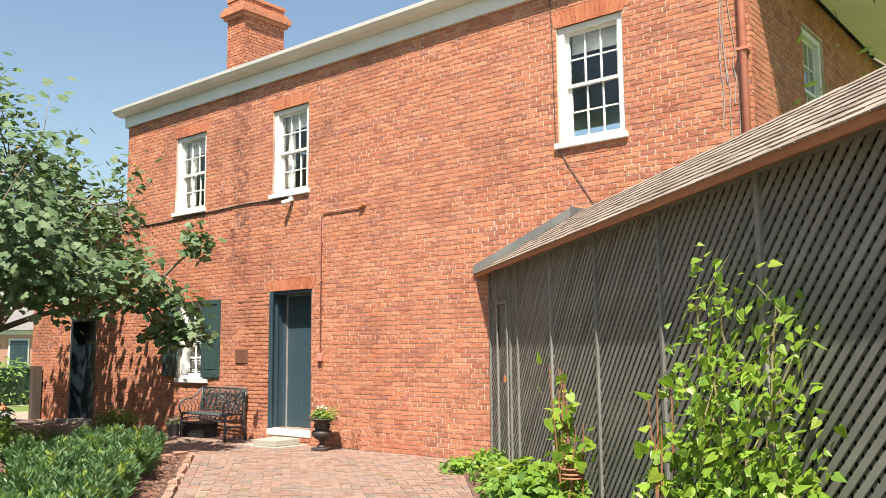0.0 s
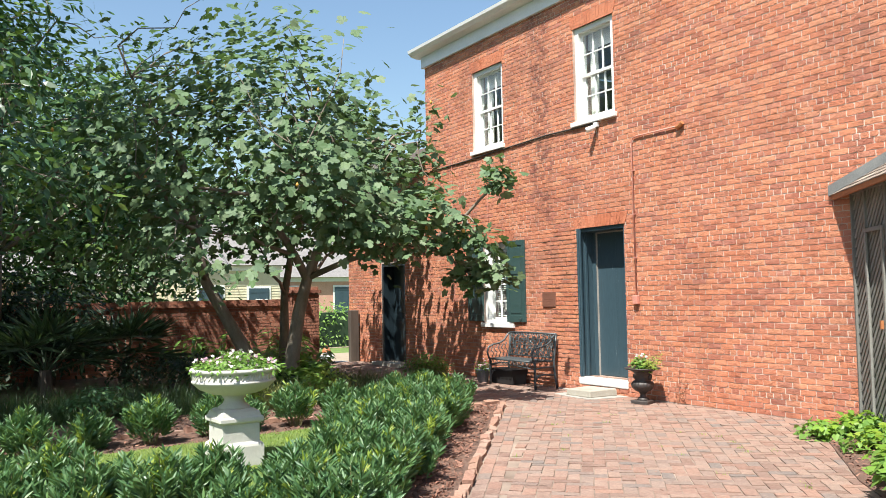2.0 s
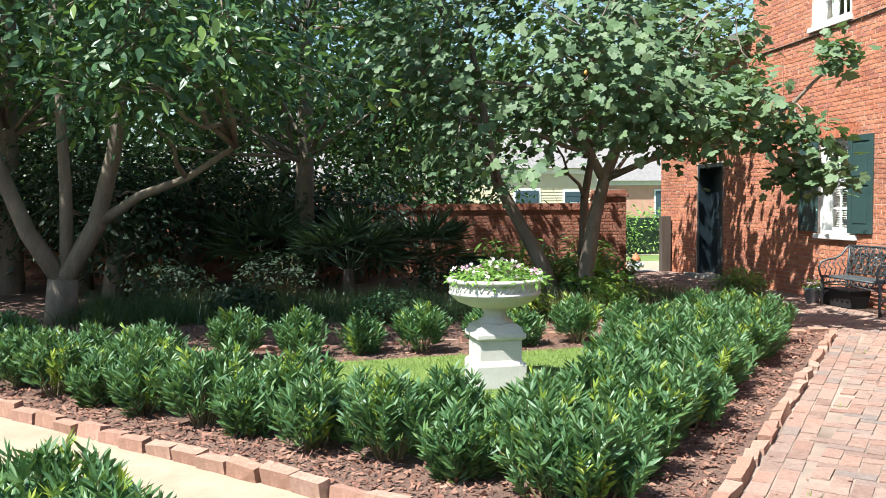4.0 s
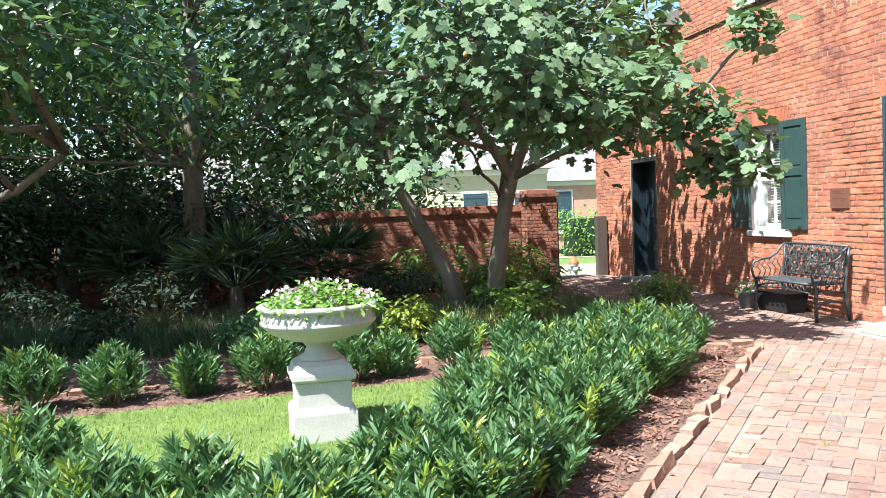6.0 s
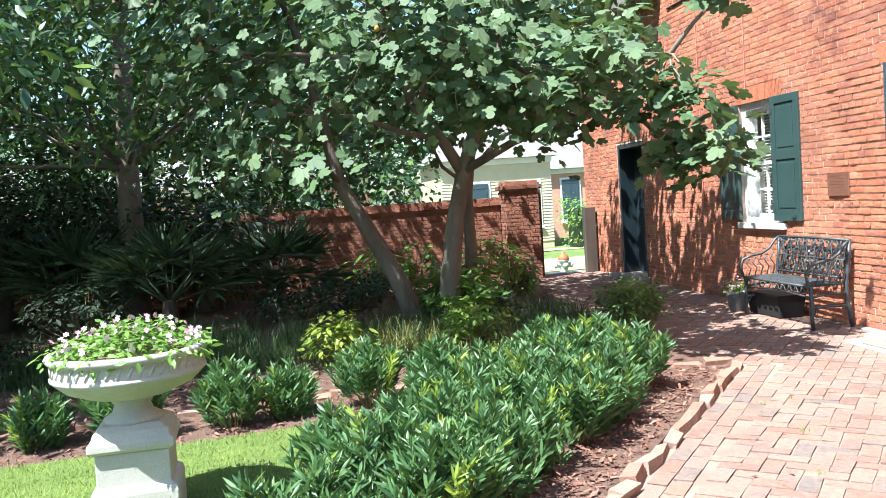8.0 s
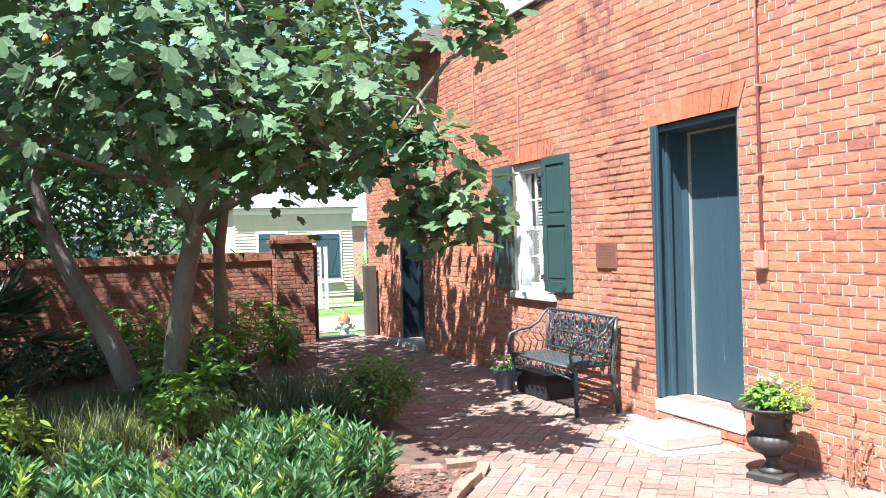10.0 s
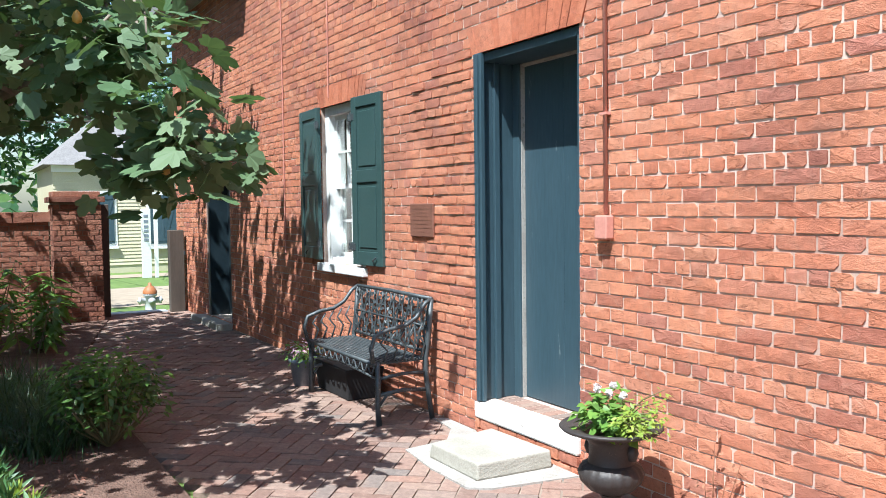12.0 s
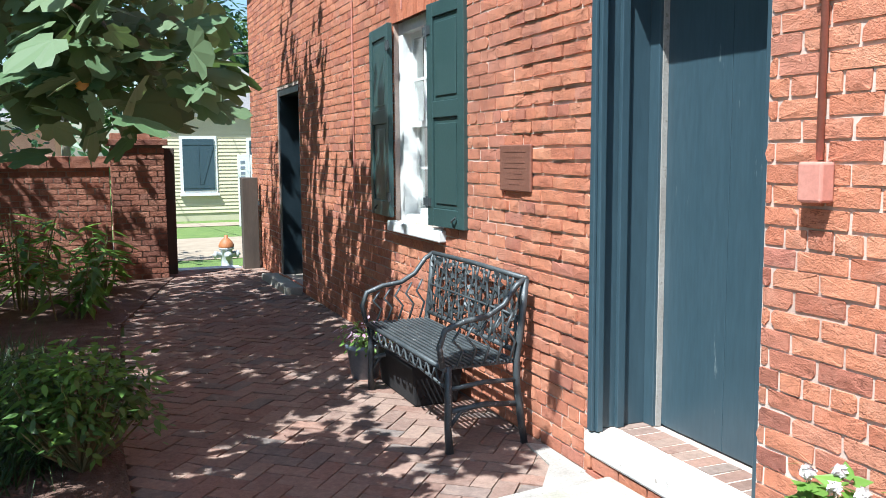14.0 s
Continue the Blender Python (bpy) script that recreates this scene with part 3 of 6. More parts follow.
sash_window("window_5", "white sash window in the shaded end wall", SIDEWIN, END)

# things on the sill of the upper right window
b = Buf()
for i, (dx, hgt, tilt) in enumerate(((-0.12, 0.2, 12), (0.0, 0.16, -8), (0.1, 0.19, 5))):
    b.box((dx - 0.03, 0.155, 4.05), (dx + 0.03, 0.18, 4.05 + hgt), FRONT @ pose(-4.3, 0, 0))
b.make("sill_ornament", M["cream"], bpy.data.objects["window_3"], label="small pale ornaments inside the sill")


def shutter(x0, x1, z0, z1, angle, hinge_right):
    s = thing("window_shutter", "open dark green panelled wooden shutter with iron catch", "shutter", group="shutters of the ground-floor window")
    w, h = x1 - x0, z1 - z0
    hx = x1 if hinge_right else x0
    s.matrix_basis = pose(hx, WALL - 0.02, z0, 0, 0, angle)
    sg = -1 if hinge_right else 1
    a, c = (-w, 0) if hinge_right else (0, w)
    b = Buf()
    st = 0.075
    b.box((a, -0.04, 0), (a + st, -0.005, h)).box((c - st, -0.04, 0), (c, -0.005, h))
    for z, t in ((0, 0.11), (h * 0.49, 0.10), (h - 0.085, 0.085)):
        b.box((a + st, -0.038, z), (c - st, -0.007, z + t))
    bevel(b.make("shutter_frame", M["shutter"], s), 0.004)
    for z0b, z1b in ((0.11, h * 0.49), (h * 0.49 + 0.10, h - 0.085)):
        b = Buf()
        b.box((a + st, -0.026, z0b), (c - st, -0.014, z1b))
        b.box((a + st + 0.03, -0.033, z0b + 0.03), (c - st - 0.03, -0.026, z1b - 0.035))
        bevel(b.make("panel", M["shutter"], s), 0.006)
    for z in (0.12, h - 0.18):
        b = Buf()
        b.box((-0.05, -0.046, z), (0.05, -0.040, z + 0.05)).tube([(0, -0.043, z - 0.01), (0, -0.043, z + 0.06)], 0.009, 8)
        b.make("hinge", M["iron"], s)
    b = Buf()
    xx = a + w * 0.7 if not hinge_right else a + w * 0.3
    b.tube([(xx, -0.045, 0.04), (xx + 0.03, -0.06, 0.05), (xx + 0.06, -0.05, 0.07)], 0.006, 6)
    b.make("catch", M["iron"], s)
    return s


shutter(-13.61, -13.08, 0.985, 2.33, -4, True)
shutter(-12.35, -11.87, 0.985, 2.33, 4, False)

# the deep front door
d = thing("door_1", "closed dark teal plank door in a deep panelled casing", "door", kind="structure")
x0, x1, z0, z1 = DOOR
b = Buf()
b.box((x0, WALL + 0.31, z0 + 0.003), (x1, WALL + 0.355, z1))
leaf = b.make("door_leaf", M["teal"], d)
for i in range(2):
    b = Buf()
    w = (x1 - x0 - 0.2) / 2
    b.box((x0 + 0.10 + i * w + 0.0012, WALL + 0.298, z0 + 0.012), (x0 + 0.10 + (i + 1) * w - 0.0012, WALL + 0.31, z1 - 0.07))
    bevel(b.make("plank", M["teal"], leaf), 0.002)
for sx, name in ((x0, 1), (x1, -1)):
    b = Buf()
    lo, hi = sorted((sx, sx + name * 0.035))
    b.box((lo, WALL + 0.02, z0 + 0.002), (hi, WALL + 0.30, z1))
    if name == 1:
        b.box((sx, WALL - 0.012, z0 + 0.002), (sx + 0.075, WALL + 0.018, z1 - 0.002))
        b.box((sx + 0.02, WALL - 0.03, z0 + 0.002), (sx + 0.055, WALL - 0.0125, z1 - 0.01))
    lo, hi = sorted((sx + name * 0.036, sx + name * 0.06))
    b.box((lo, WALL + 0.10, z0 + 0.002), (hi, WALL + 0.14, z1 - 0.04))
    lo, hi = sorted((sx + name * 0.036, sx + name * 0.105))
    b.box((lo, WALL + 0.255, z0 + 0.002), (hi, WALL + 0.295, z1 - 0.04))
    bevel(b.make("door_casing", M["teal"], d), 0.004)
    b = Buf()
    lo, hi = sorted((sx + name * 0.106, sx + name * 0.113))
    b.box((lo, WALL + 0.27, z0 + 0.004), (hi, WALL + 0.297, z1 - 0.06))
    b.make("weather_strip", M["apron"], d, label="pale grey weather strip")
b = Buf()
b.box((x0 + 0.036, WALL + 0.022, z1 - 0.055), (x1 - 0.036, WALL + 0.296, z1 - 0.003))
bevel(b.make("door_head", M["teal"], d), 0.005)
b = Buf()
b.box((x0 + 0.12, WALL + 0.272, z1 - 0.075), (x1 - 0.12, WALL + 0.297, z1 - 0.058))
b.make("weather_strip", M["apron"], d)
# threshold: white stone edge, bricks on edge behind it
t = thing("door_sill", "worn white stone door sill with brick threshold", "sill", kind="structure")
b = Buf()
b.box((x0 - 0.01, WALL - 0.03, 0.10), (x1 + 0.01, WALL + 0.10, 0.205))
bevel(b.make("sill_stone", M["sill_white"], t), 0.014)
for i in range(12):
    b = Buf()
    w = (x1 - x0 - 0.02) / 12
    b.box((x0 + 0.01 + i * w + 0.005, WALL + 0.108, 0.1), (x0 + 0.01 + (i + 1) * w - 0.005, WALL + 0.26, 0.212), None, 0.002, rnd)
    b.make("brick", M["paver"], t)
b = Buf()
b.box((x0 + 0.001, WALL + 0.101, 0.09), (x1 - 0.001, WALL + 0.309, 0.207))
b.make("bedding", M["sill_white"], t)
b = Buf()
lay(b, pose(0, WALL - 0.022, 0), courses(x0 - 0.01, x1 + 0.01, -0.032, 0.10, [], rnd), rnd)
b.make("brickwork", M["brick"], t)

# the annex door in the shade, its paint colour darkened to match
d2 = thing("door_2", "blue-green annex door, shade painted in, with a small white notice", "door", kind="structure")
x0, x1, z0, z1 = SIDE_DOOR
b = Buf()
b.box((x0 + 0.07, WALL + 0.26, z0), (x1 - 0.07, WALL + 0.30, z1 - 0.07))
bevel(b.make("door_leaf", M["shaded_teal"], d2))
b = Buf()
b.box((x0, WALL + 0.015, z0), (x0 + 0.07, WALL + 0.33, z1)).box((x1 - 0.07, WALL + 0.015, z0), (x1, WALL + 0.33, z1)).box((x0 + 0.07, WALL + 0.015, z1 - 0.07), (x1 - 0.07, WALL + 0.33, z1))
bevel(b.make("door_frame", M["shaded_teal"], d2))
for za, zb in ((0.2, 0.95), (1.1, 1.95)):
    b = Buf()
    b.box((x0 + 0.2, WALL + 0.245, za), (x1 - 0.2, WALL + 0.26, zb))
    bevel(b.make("panel", M["shaded_teal"], d2), 0.01)
b = Buf()
b.box((x1 - 0.19, WALL + 0.248, 1.05), (x1 - 0.11, WALL + 0.26, 1.28))
b.make("notice", M["white"], d2, label="small white paper notice")
b = Buf()
b.box((x0 - 0.1, WALL - 0.20, -0.02), (x0 + 0.35, WALL - 0.02, 0.07), None, 0.012, rnd).box((x0 + 0.37, WALL - 0.2, -0.02), (x1 + 0.08, WALL - 0.02, 0.085), None, 0.012, rnd)
tagged(bevel(b.make("annex_step", M["stone"]), 0.012), "rough pale stone step at the annex door", "step")

# bronze tablet with unreadable lines
p = thing("wall_plaque", "brown bronze plaque with small raised lines", "plaque")
b = Buf()
b.box((-11.42, WALL - 0.02, 1.235), (-11.085, WALL - 0.002, 1.47))
bevel(b.make("plate", M["bronze"], p), 0.006)
for i in range(7):
    b = Buf()
    wl = (0.12, 0.09, 0.11, 0.12, 0.08, 0.11, 0.06)[i]
    b.box((-11.25 - wl, WALL - 0.0215, 1.432 - i * 0.027), (-11.25 + wl, WALL - 0.019, 1.440 - i * 0.027))
    b.make("line", M["bronze"], p)

# conduit, junction box, cable and camera on the wall
c = thing("wall_conduit", "brick-coloured conduit pipe with junction box", "conduit")
b = Buf()
b.tube([(-9.30, WALL - 0.022, 1.40), (-9.31, WALL - 0.022, 3.50), (-9.28, WALL - 0.022, 3.555), (-9.2, WALL - 0.022, 3.57), (-8.45, WALL - 0.022, 3.57)], 0.0105, 10)
b.make("pipe", M["pale_conduit"], c, smooth=True)
b = Buf()
b.box((-9.348, WALL - 0.058, 1.275), (-9.256, WALL - 0.004, 1.395))
bevel(b.make("junction_box", M["pale_conduit"], c), 0.008)
for z in (1.9, 2.5, 3.1):
    b = Buf()
    b.box((-9.33, WALL - 0.035, z), (-9.28, WALL - 0.003, z + 0.014))
    b.make("clip", M["pale_conduit"], c)
b = Buf()
b.tube([(-8.46, WALL - 0.03, 3.55), (-8.40, WALL - 0.03, 3.57), (-8.36, WALL - 0.03, 3.60)], 0.03, 8)
b.make("pipe_end", M["rust"], c)
cb = Buf()
cb.tube([(-14.9, WALL - 0.015, 3.86), (-13.6, WALL - 0.015, 3.87), (-12.4, WALL - 0.015, 3.90), (-11.2, WALL - 0.015, 3.93), (-10.1, WALL - 0.015, 3.90), (-10.0, WALL - 0.02, 3.92)], 0.013, 6)
tagged(cb.make("wall_cable", M["post"]), "dark cable run below the upper windows", "cable")
cb = Buf()
cb.tube([(-5.06, WALL - 0.012, 5.9), (-5.04, WALL - 0.012, 5.5), (-5.02, WALL - 0.012, 3.95), (-4.50, WALL - 0.012, 3.14)], 0.006, 6)
tagged(cb.make("wall_cable", M["post"]), "thin dark cable slanting below the upper window", "cable")
for x, z0, z1 in ((-14.1, 1.0, 4.0), (-12.93, 2.4, 3.85)):
    cb = Buf()
    cb.tube([(x, WALL - 0.01, z0), (x + 0.01, WALL - 0.01, (z0 + z1) / 2), (x - 0.01, WALL - 0.01, z1)], 0.006, 6)
    tagged(cb.make("wall_cable", M["pale_conduit"]), "thin pale wire down the brick wall", "cable")
cam_t = thing("security_camera", "small white security camera under the window sill", "camera", (-10.02, WALL, 3.86))
b = Buf()
b.box((-0.04, -0.05, -0.02), (0.04, -0.003, 0.05))
bevel(b.make("bracket", M["white"], cam_t))
b = Buf()
b.lathe([(0.0, 0), (0.035, 0.0), (0.04, 0.02), (0.04, 0.13), (0.03, 0.14), (0, 0.14)], 16)
k = b.make("housing", M["white"], cam_t, smooth=True)
k.matrix_basis = pose(0, -0.05, -0.02, 110, 0, -30)
b = Buf()
b.tube([(0, -0.03, -0.02), (0, -0.02, -0.10), (0, -0.012, -0.17)], 0.008, 6)
b.make("lead", M["post"], cam_t)
dp = thing("downpipe", "red painted rainwater downpipe at the house corner", "downpipe")
b = Buf()
b.tube([(X_RIGHT - 0.07, WALL - 0.06, 0.0), (X_RIGHT - 0.07, WALL - 0.06, 5.75), (X_RIGHT - 0.07, WALL - 0.12, 5.95), (X_RIGHT - 0.07, WALL - 0.14, 6.13)], 0.042, 10)
b.make("pipe", M["pink_pipe"], dp, smooth=True)
for z in (1.5, 3.0, 4.6):
    b = Buf()
    b.box((X_RIGHT - 0.13, WALL - 0.11, z), (X_RIGHT - 0.01, WALL - 0.004, z + 0.03))
    b.make("strap", M["pink_pipe"], dp)

# ---------------------------------------------------------------- ground
def ground_height(x, y):
    return -0.03 - (0.19 * min(1.0, max(0.0, -18.7 - x) / 0.3)) - 0.024 * max(0.0, min(16.0, -19.0 - x))


b = Buf()
xs = [-300, -120, -60, -45, -40, -37, -35, -32, -28, -24, -21, -19, -18.7, -16, -12, -6, 0, 6, 20, 60, 200]
ys = [-200, -60, -20, -8, 0, 6, 12, 20, 40, 100, 300]
b.add([(x, y, ground_height(x, y)) for y in ys for x in xs], [(j * len(xs) + i, j * len(xs) + i + 1, (j + 1) * len(xs) + i + 1, (j + 1) * len(xs) + i) for j in range(len(ys) - 1) for i in range(len(xs) - 1)])
tagged(b.make("ground", M["turf"]), "grassy ground reaching to the horizon", "ground", kind="structure")


def inside(p, poly):
    x, y = p[0], p[1]
    hit = False
    for (x0, y0), (x1, y1) in zip(poly, poly[1:] + poly[:1]):
        if (y0 > y) != (y1 > y) and x < (x1 - x0) * (y - y0) / (y1 - y0) + x0:
            hit = not hit
    return hit


EDGE_A, EDGE_B = Vector((-4.52, 2.80, 0)), Vector((-9.95, 7.03, 0))   # the kerb of the square bed along the alley
PAVED = [(-18.6, 8.845), (-18.6, 7.82), (-16.6, 7.42), (-15.0, 7.05), (-12.0, 6.95), (-10.0, 7.08), (-4.5, 2.80), (-1.9, 0.75), (1.0, -1.6), (2.6, 0.6), (-0.4, 3.0), (-4.6, 6.6), (-6.6, 8.845)]


def area(name, pts, z0, z1, mat, label, category):
    return tagged(Buf().prism(pts, z0, z1).make(name, mat), label, category, kind="structure")


pavement = area("pavement", PAVED, -0.08, -0.008, M["sand_joint"], "sunlit worn red brick paving in a herringbone pattern", "pavement")


area("ground_bed", [(-4.58, 2.78), (-9.92, 6.95), (-12.0, 6.92), (-15.0, 7.02), (-16.6, 7.40), (-18.0, 7.75), (-18.0, -14.0), (-6.0, -14.0), (-8.1, -0.95)], -0.09, 0.012, M["soil"], "mulched garden soil under the shrubs", "soil")
area("ground_gravel", [(-4.52, 2.70), (-8.0, -1.05), (-6.2, -14.0), (-5.5, -14.0), (-7.3, -1.4), (-3.95, 2.28)], -0.09, 0.004, M["gravel"], "pale sandy path between the beds", "path")
area("ground_bed_near", [(-3.98, 2.28), (-7.2, -1.3), (-5.4, -14.0), (4.0, -14.0), (1.0, -1.8), (-1.9, 0.65)], -0.09, 0.010, M["soil"], "mulched soil of the nearer bed", "soil")
area("ground_bed_shed", [(-6.62, 8.79), (-4.6, 6.55), (-0.4, 2.95), (2.5, 0.55), (3.4, 1.0), (3.4, 1.6), (-6.2, 8.79)], -0.09, 0.010, M["soil"], "planted soil strip along the shed", "soil")
LAWN = [(-5.75, 2.55), (-9.40, 5.45), (-9.52, 4.4), (-9.30, 3.0), (-9.05, 1.1), (-8.85, -0.3), (-8.35, -0.35)]
lawn = area("ground_lawn", LAWN, -0.08, 0.022, M["turf"], "bright mown grass plot round the planter", "lawn")

rng = np.random.default_rng(7)


def scatter_in(poly, n):
    lo, hi = np.min(poly, 0), np.max(poly, 0)
    out = []
    while len(out) < n:
        p = lo + rng.random(2) * (hi - lo)
        if inside(p, poly):
            out.append(p)
    return np.array(out)


def unit(a):
    return a / np.maximum(np.linalg.norm(a, axis=-1, keepdims=True), 1e-9)


def leaves(buf, pos, nrm, size, shape, head=None, bend=0.12):
    """A leaf outline laid at each place, facing nrm, its tip along head."""
    pos, nrm, size = np.asarray(pos, float), unit(np.asarray(nrm, float)), np.asarray(size, float).reshape(-1, 1, 1)
    n, shape = len(pos), np.asarray(shape, float)
    if head is None:
        head = rng.normal(size=(n, 3))
    y = unit(head - nrm * (head * nrm).sum(1, keepdims=True))
    x = np.cross(y, nrm)
    curl = -bend * (shape[:, 0] ** 2 * 1.5 + shape[:, 1] ** 2)
    v = pos[:, None] + size * (shape[None, :, 0, None] * x[:, None] + shape[None, :, 1, None] * y[:, None] + curl[None, :, None] * nrm[:, None])
    k, base = len(shape), len(buf.v)
    buf.v.extend(map(tuple, v.reshape(-1, 3).tolist()))
    buf.f.extend([tuple(range(base + i * k, base + (i + 1) * k)) for i in range(n)])
    return buf


FIG = [(0.0, 0.02), (0.20, -0.12), (0.44, 0.02), (0.40, 0.24), (0.56, 0.44), (0.44, 0.62), (0.26, 0.56), (0.24, 0.84), (0.0, 1.0), (-0.24, 0.84), (-0.26, 0.56), (-0.44, 0.62), (-0.56, 0.44), (-0.40, 0.24), (-0.44, 0.02), (-0.20, -0.12)]
OVAL = [(0.0, 0.0), (0.17, 0.25), (0.19, 0.55), (0.0, 1.0), (-0.19, 0.55), (-0.17, 0.25)]
STRAP = [(0.0, 0.0), (0.085, 0.3), (0.08, 0.7), (0.0, 1.0), (-0.08, 0.7), (-0.085, 0.3)]
HEART = [(0.0, 0.06), (0.22, -0.10), (0.42, 0.10), (0.36, 0.40), (0.0, 1.0), (-0.36, 0.40), (-0.42, 0.10), (-0.22, -0.10)]
QUAD = [(0.0, 0.0), (0.3, 0.45), (0.0, 1.0), (-0.3, 0.45)]


def blades(buf, pos, length, width, lean, arch=0.5, segs=3):
    """Grass-like blades that rise and arch over."""
    n = len(pos)
    ang = rng.random(n) * 2 * np.pi
    d = np.stack([np.cos(ang), np.sin(ang), 0 * ang], 1)
    s = np.stack([-np.sin(ang), np.cos(ang), 0 * ang], 1)
    length = np.broadcast_to(length, n) * rng.uniform(0.7, 1.2, n)
    lean = np.broadcast_to(lean, n) * rng.uniform(0.3, 1.3, n)
    rows = []
    for j in range(segs + 1):
        t = j / segs
        a = lean * (0.35 + arch * t)
        c = pos + (length * t)[:, None] * (np.sin(a)[:, None] * d + np.cos(a)[:, None] * np.array([0, 0, 1.0]))
        w = width * (1 - t) * 0.5 if j < segs else 0
        rows.append(c - s * w if j < segs else c)
        if j < segs:
            rows.append(c + s * w)
    v = np.stack(rows, 1)
    k, base = v.shape[1], len(buf.v)
    buf.v.extend(map(tuple, v.reshape(-1, 3).tolist()))
    for i in range(n):
        o = base + i * k
        for j in range(segs - 1):
            buf.f.append((o + 2 * j, o + 2 * j + 1, o + 2 * j + 3, o + 2 * j + 2))
        buf.f.append((o + k - 3, o + k - 2, o + k - 1))
    return buf


def clumps(buf, centres, radius, per, size, shape, outward=None, up=0.7, flat=0.75, bend=0.15, face=0.5):
    """Leaves gathered round many twig ends."""
    centres = np.asarray(centres, float)
    mid = centres.mean(0) if outward is None else np.asarray(outward, float)
    c = np.repeat(centres, per, 0)
    radius = np.repeat(np.broadcast_to(radius, len(centres)), per)[:, None]
    off = np.clip(rng.normal(size=c.shape), -2.1, 2.1) * radius * np.array([1, 1, flat])
    pos = c + off
    face = np.repeat(np.broadcast_to(face, len(centres)), per)[:, None]
    nrm = unit(pos - mid) * face + np.array([0.1, -0.1, up + 0.15]) + rng.normal(size=c.shape) * 0.45
    head = unit(off) + np.array([0, 0, -0.35]) + rng.normal(size=c.shape) * 0.4
    sz = size * rng.uniform(0.6, 1.25, len(pos))
    return leaves(buf, pos, nrm, sz, shape, head, bend)


def shell(centre, radii, n, inner=0.55, lump=0.18, seed=0.0):
    """Twig ends in the outer part of an uneven crown."""
    out = []
    while len(out) < n:
        d = unit(rng.normal(size=3))
        if d[2] < -0.75:
            continue
        f = 1 + lump * (noise.noise(Vector(d * 2.3) + Vector((seed, seed, 0))) * 2.0)
        r = (inner + (1 - inner) * rng.random() ** 0.6) * f
        out.append(np.array(centre) + d * np.array(radii) * r)
    return np.array(out)


# ---------------------------------------------------------------- kerbs of brick on edge
def kerb(a, c, label, height=0.045, count=None, wander=0.012):
    a, c = Vector((*a, 0)), Vector((*c, 0))
    k = thing("brick_kerb", label, "kerb", kind="structure")
    d = c - a
    n = count or int(d.length / 0.225)
    ang = math.degrees(math.atan2(d.y, d.x))
    for i in range(n):
        b = Buf()
        h = height + rnd.uniform(-0.02, 0.02)
        L = d.length / n
        b.box((-L / 2 + 0.008, -0.038, -0.08), (L / 2 - 0.008, 0.038, h), None, 0.009, rnd)
        o = b.make("brick", M["kerb"], k)
        o.matrix_basis = Matrix.Translation(a + d * ((i + 0.5) / n)) @ pose(0, rnd.uniform(-wander, wander), 0, rnd.uniform(-13, 13), rnd.uniform(-4, 4), ang + rnd.uniform(-5, 5))
    return k


kerb((-4.52, 2.80), (-9.95, 7.03), "tilted worn brick kerb beside the paved alley")
kerb((-4.50, 2.72), (-8.35, -1.35), "chunky brick kerb beside the sandy path", 0.09)
kerb((-9.98, 6.98), (-10.32, 5.2), "brick kerb behind the lawn hedge", 0.05)
kerb((-10.32, 5.18), (-9.75, -0.9), "pale brick kerb behind the lawn hedge", 0.05)
kerb((-15.6, 6.8), (-17.8, 6.7), "low brick border round the ginger plants", 0.09)

# ---------------------------------------------------------------- lawn, mulch, lilyturf
b = Buf()
p = scatter_in(LAWN, 30000)
blades(b, np.c_[p, np.full(len(p), 0.02)], 0.040, 0.0065, 1.5, 0.6, 2)
tagged(b.make("lawn_grass", M["grass_blade"]), "short bright green lawn grass", "grass", kind="stuff")
b = Buf()
chips = np.concatenate([scatter_in([(-4.6, 2.75), (-9.9, 6.9), (-10.0, 6.2), (-5.2, 2.2)], 5200), scatter_in([(-4.6, 2.7), (-8.3, -1.2), (-8.6, -0.9), (-5.2, 2.9)], 3200), scatter_in([(-9.4, 5.4), (-10.2, 6.5), (-11.4, 6.6), (-11.5, 0.0), (-9.0, 0.0)], 5000), scatter_in([(-6.6, 8.75), (-4.6, 6.55), (-3.4, 5.6), (-4.5, 7.3), (-6.2, 8.7)], 700)])
leaves(b, np.c_[chips, rng.uniform(0.016, 0.03, len(chips))], np.array([0, 0, 1.0]) + rng.normal(size=(len(chips), 3)) * 0.4, rng.uniform(0.015, 0.055, len(chips)), [(0, 0), (0.2, 0.1), (0.22, 0.9), (0, 1), (-0.15, 0.8)], bend=0.0)
tagged(b.make("mulch_chips", M["mulch"]), "red-brown wood chip mulch", "mulch", kind="stuff")
b, b2 = Buf(), Buf()
for p in scatter_in([(-11.4, 6.75), (-13.6, 6.6), (-13.4, 3.8), (-13.6, -1.5), (-11.8, -1.5), (-11.5, 2.6), (-11.35, 4.5)], 460):
    pos = np.c_[p + rng.normal(size=(38, 2)) * 0.07, np.full(38, 0.01)]
    straw = 4.2 < p[1] < 5.8 and p[0] > -12.2 and rng.random() < 0.5
    blades(b2 if straw else b, pos, 0.40, 0.010, 1.15, 0.8, 3)
tagged(b.make("lilyturf", M["liriope"]), "dark arching lilyturf clumps in shade", "grass", kind="stuff")
tagged(b2.make("lilyturf_straw", M["straw"]), "yellowed lilyturf blades at the bed edge", "grass", kind="stuff")


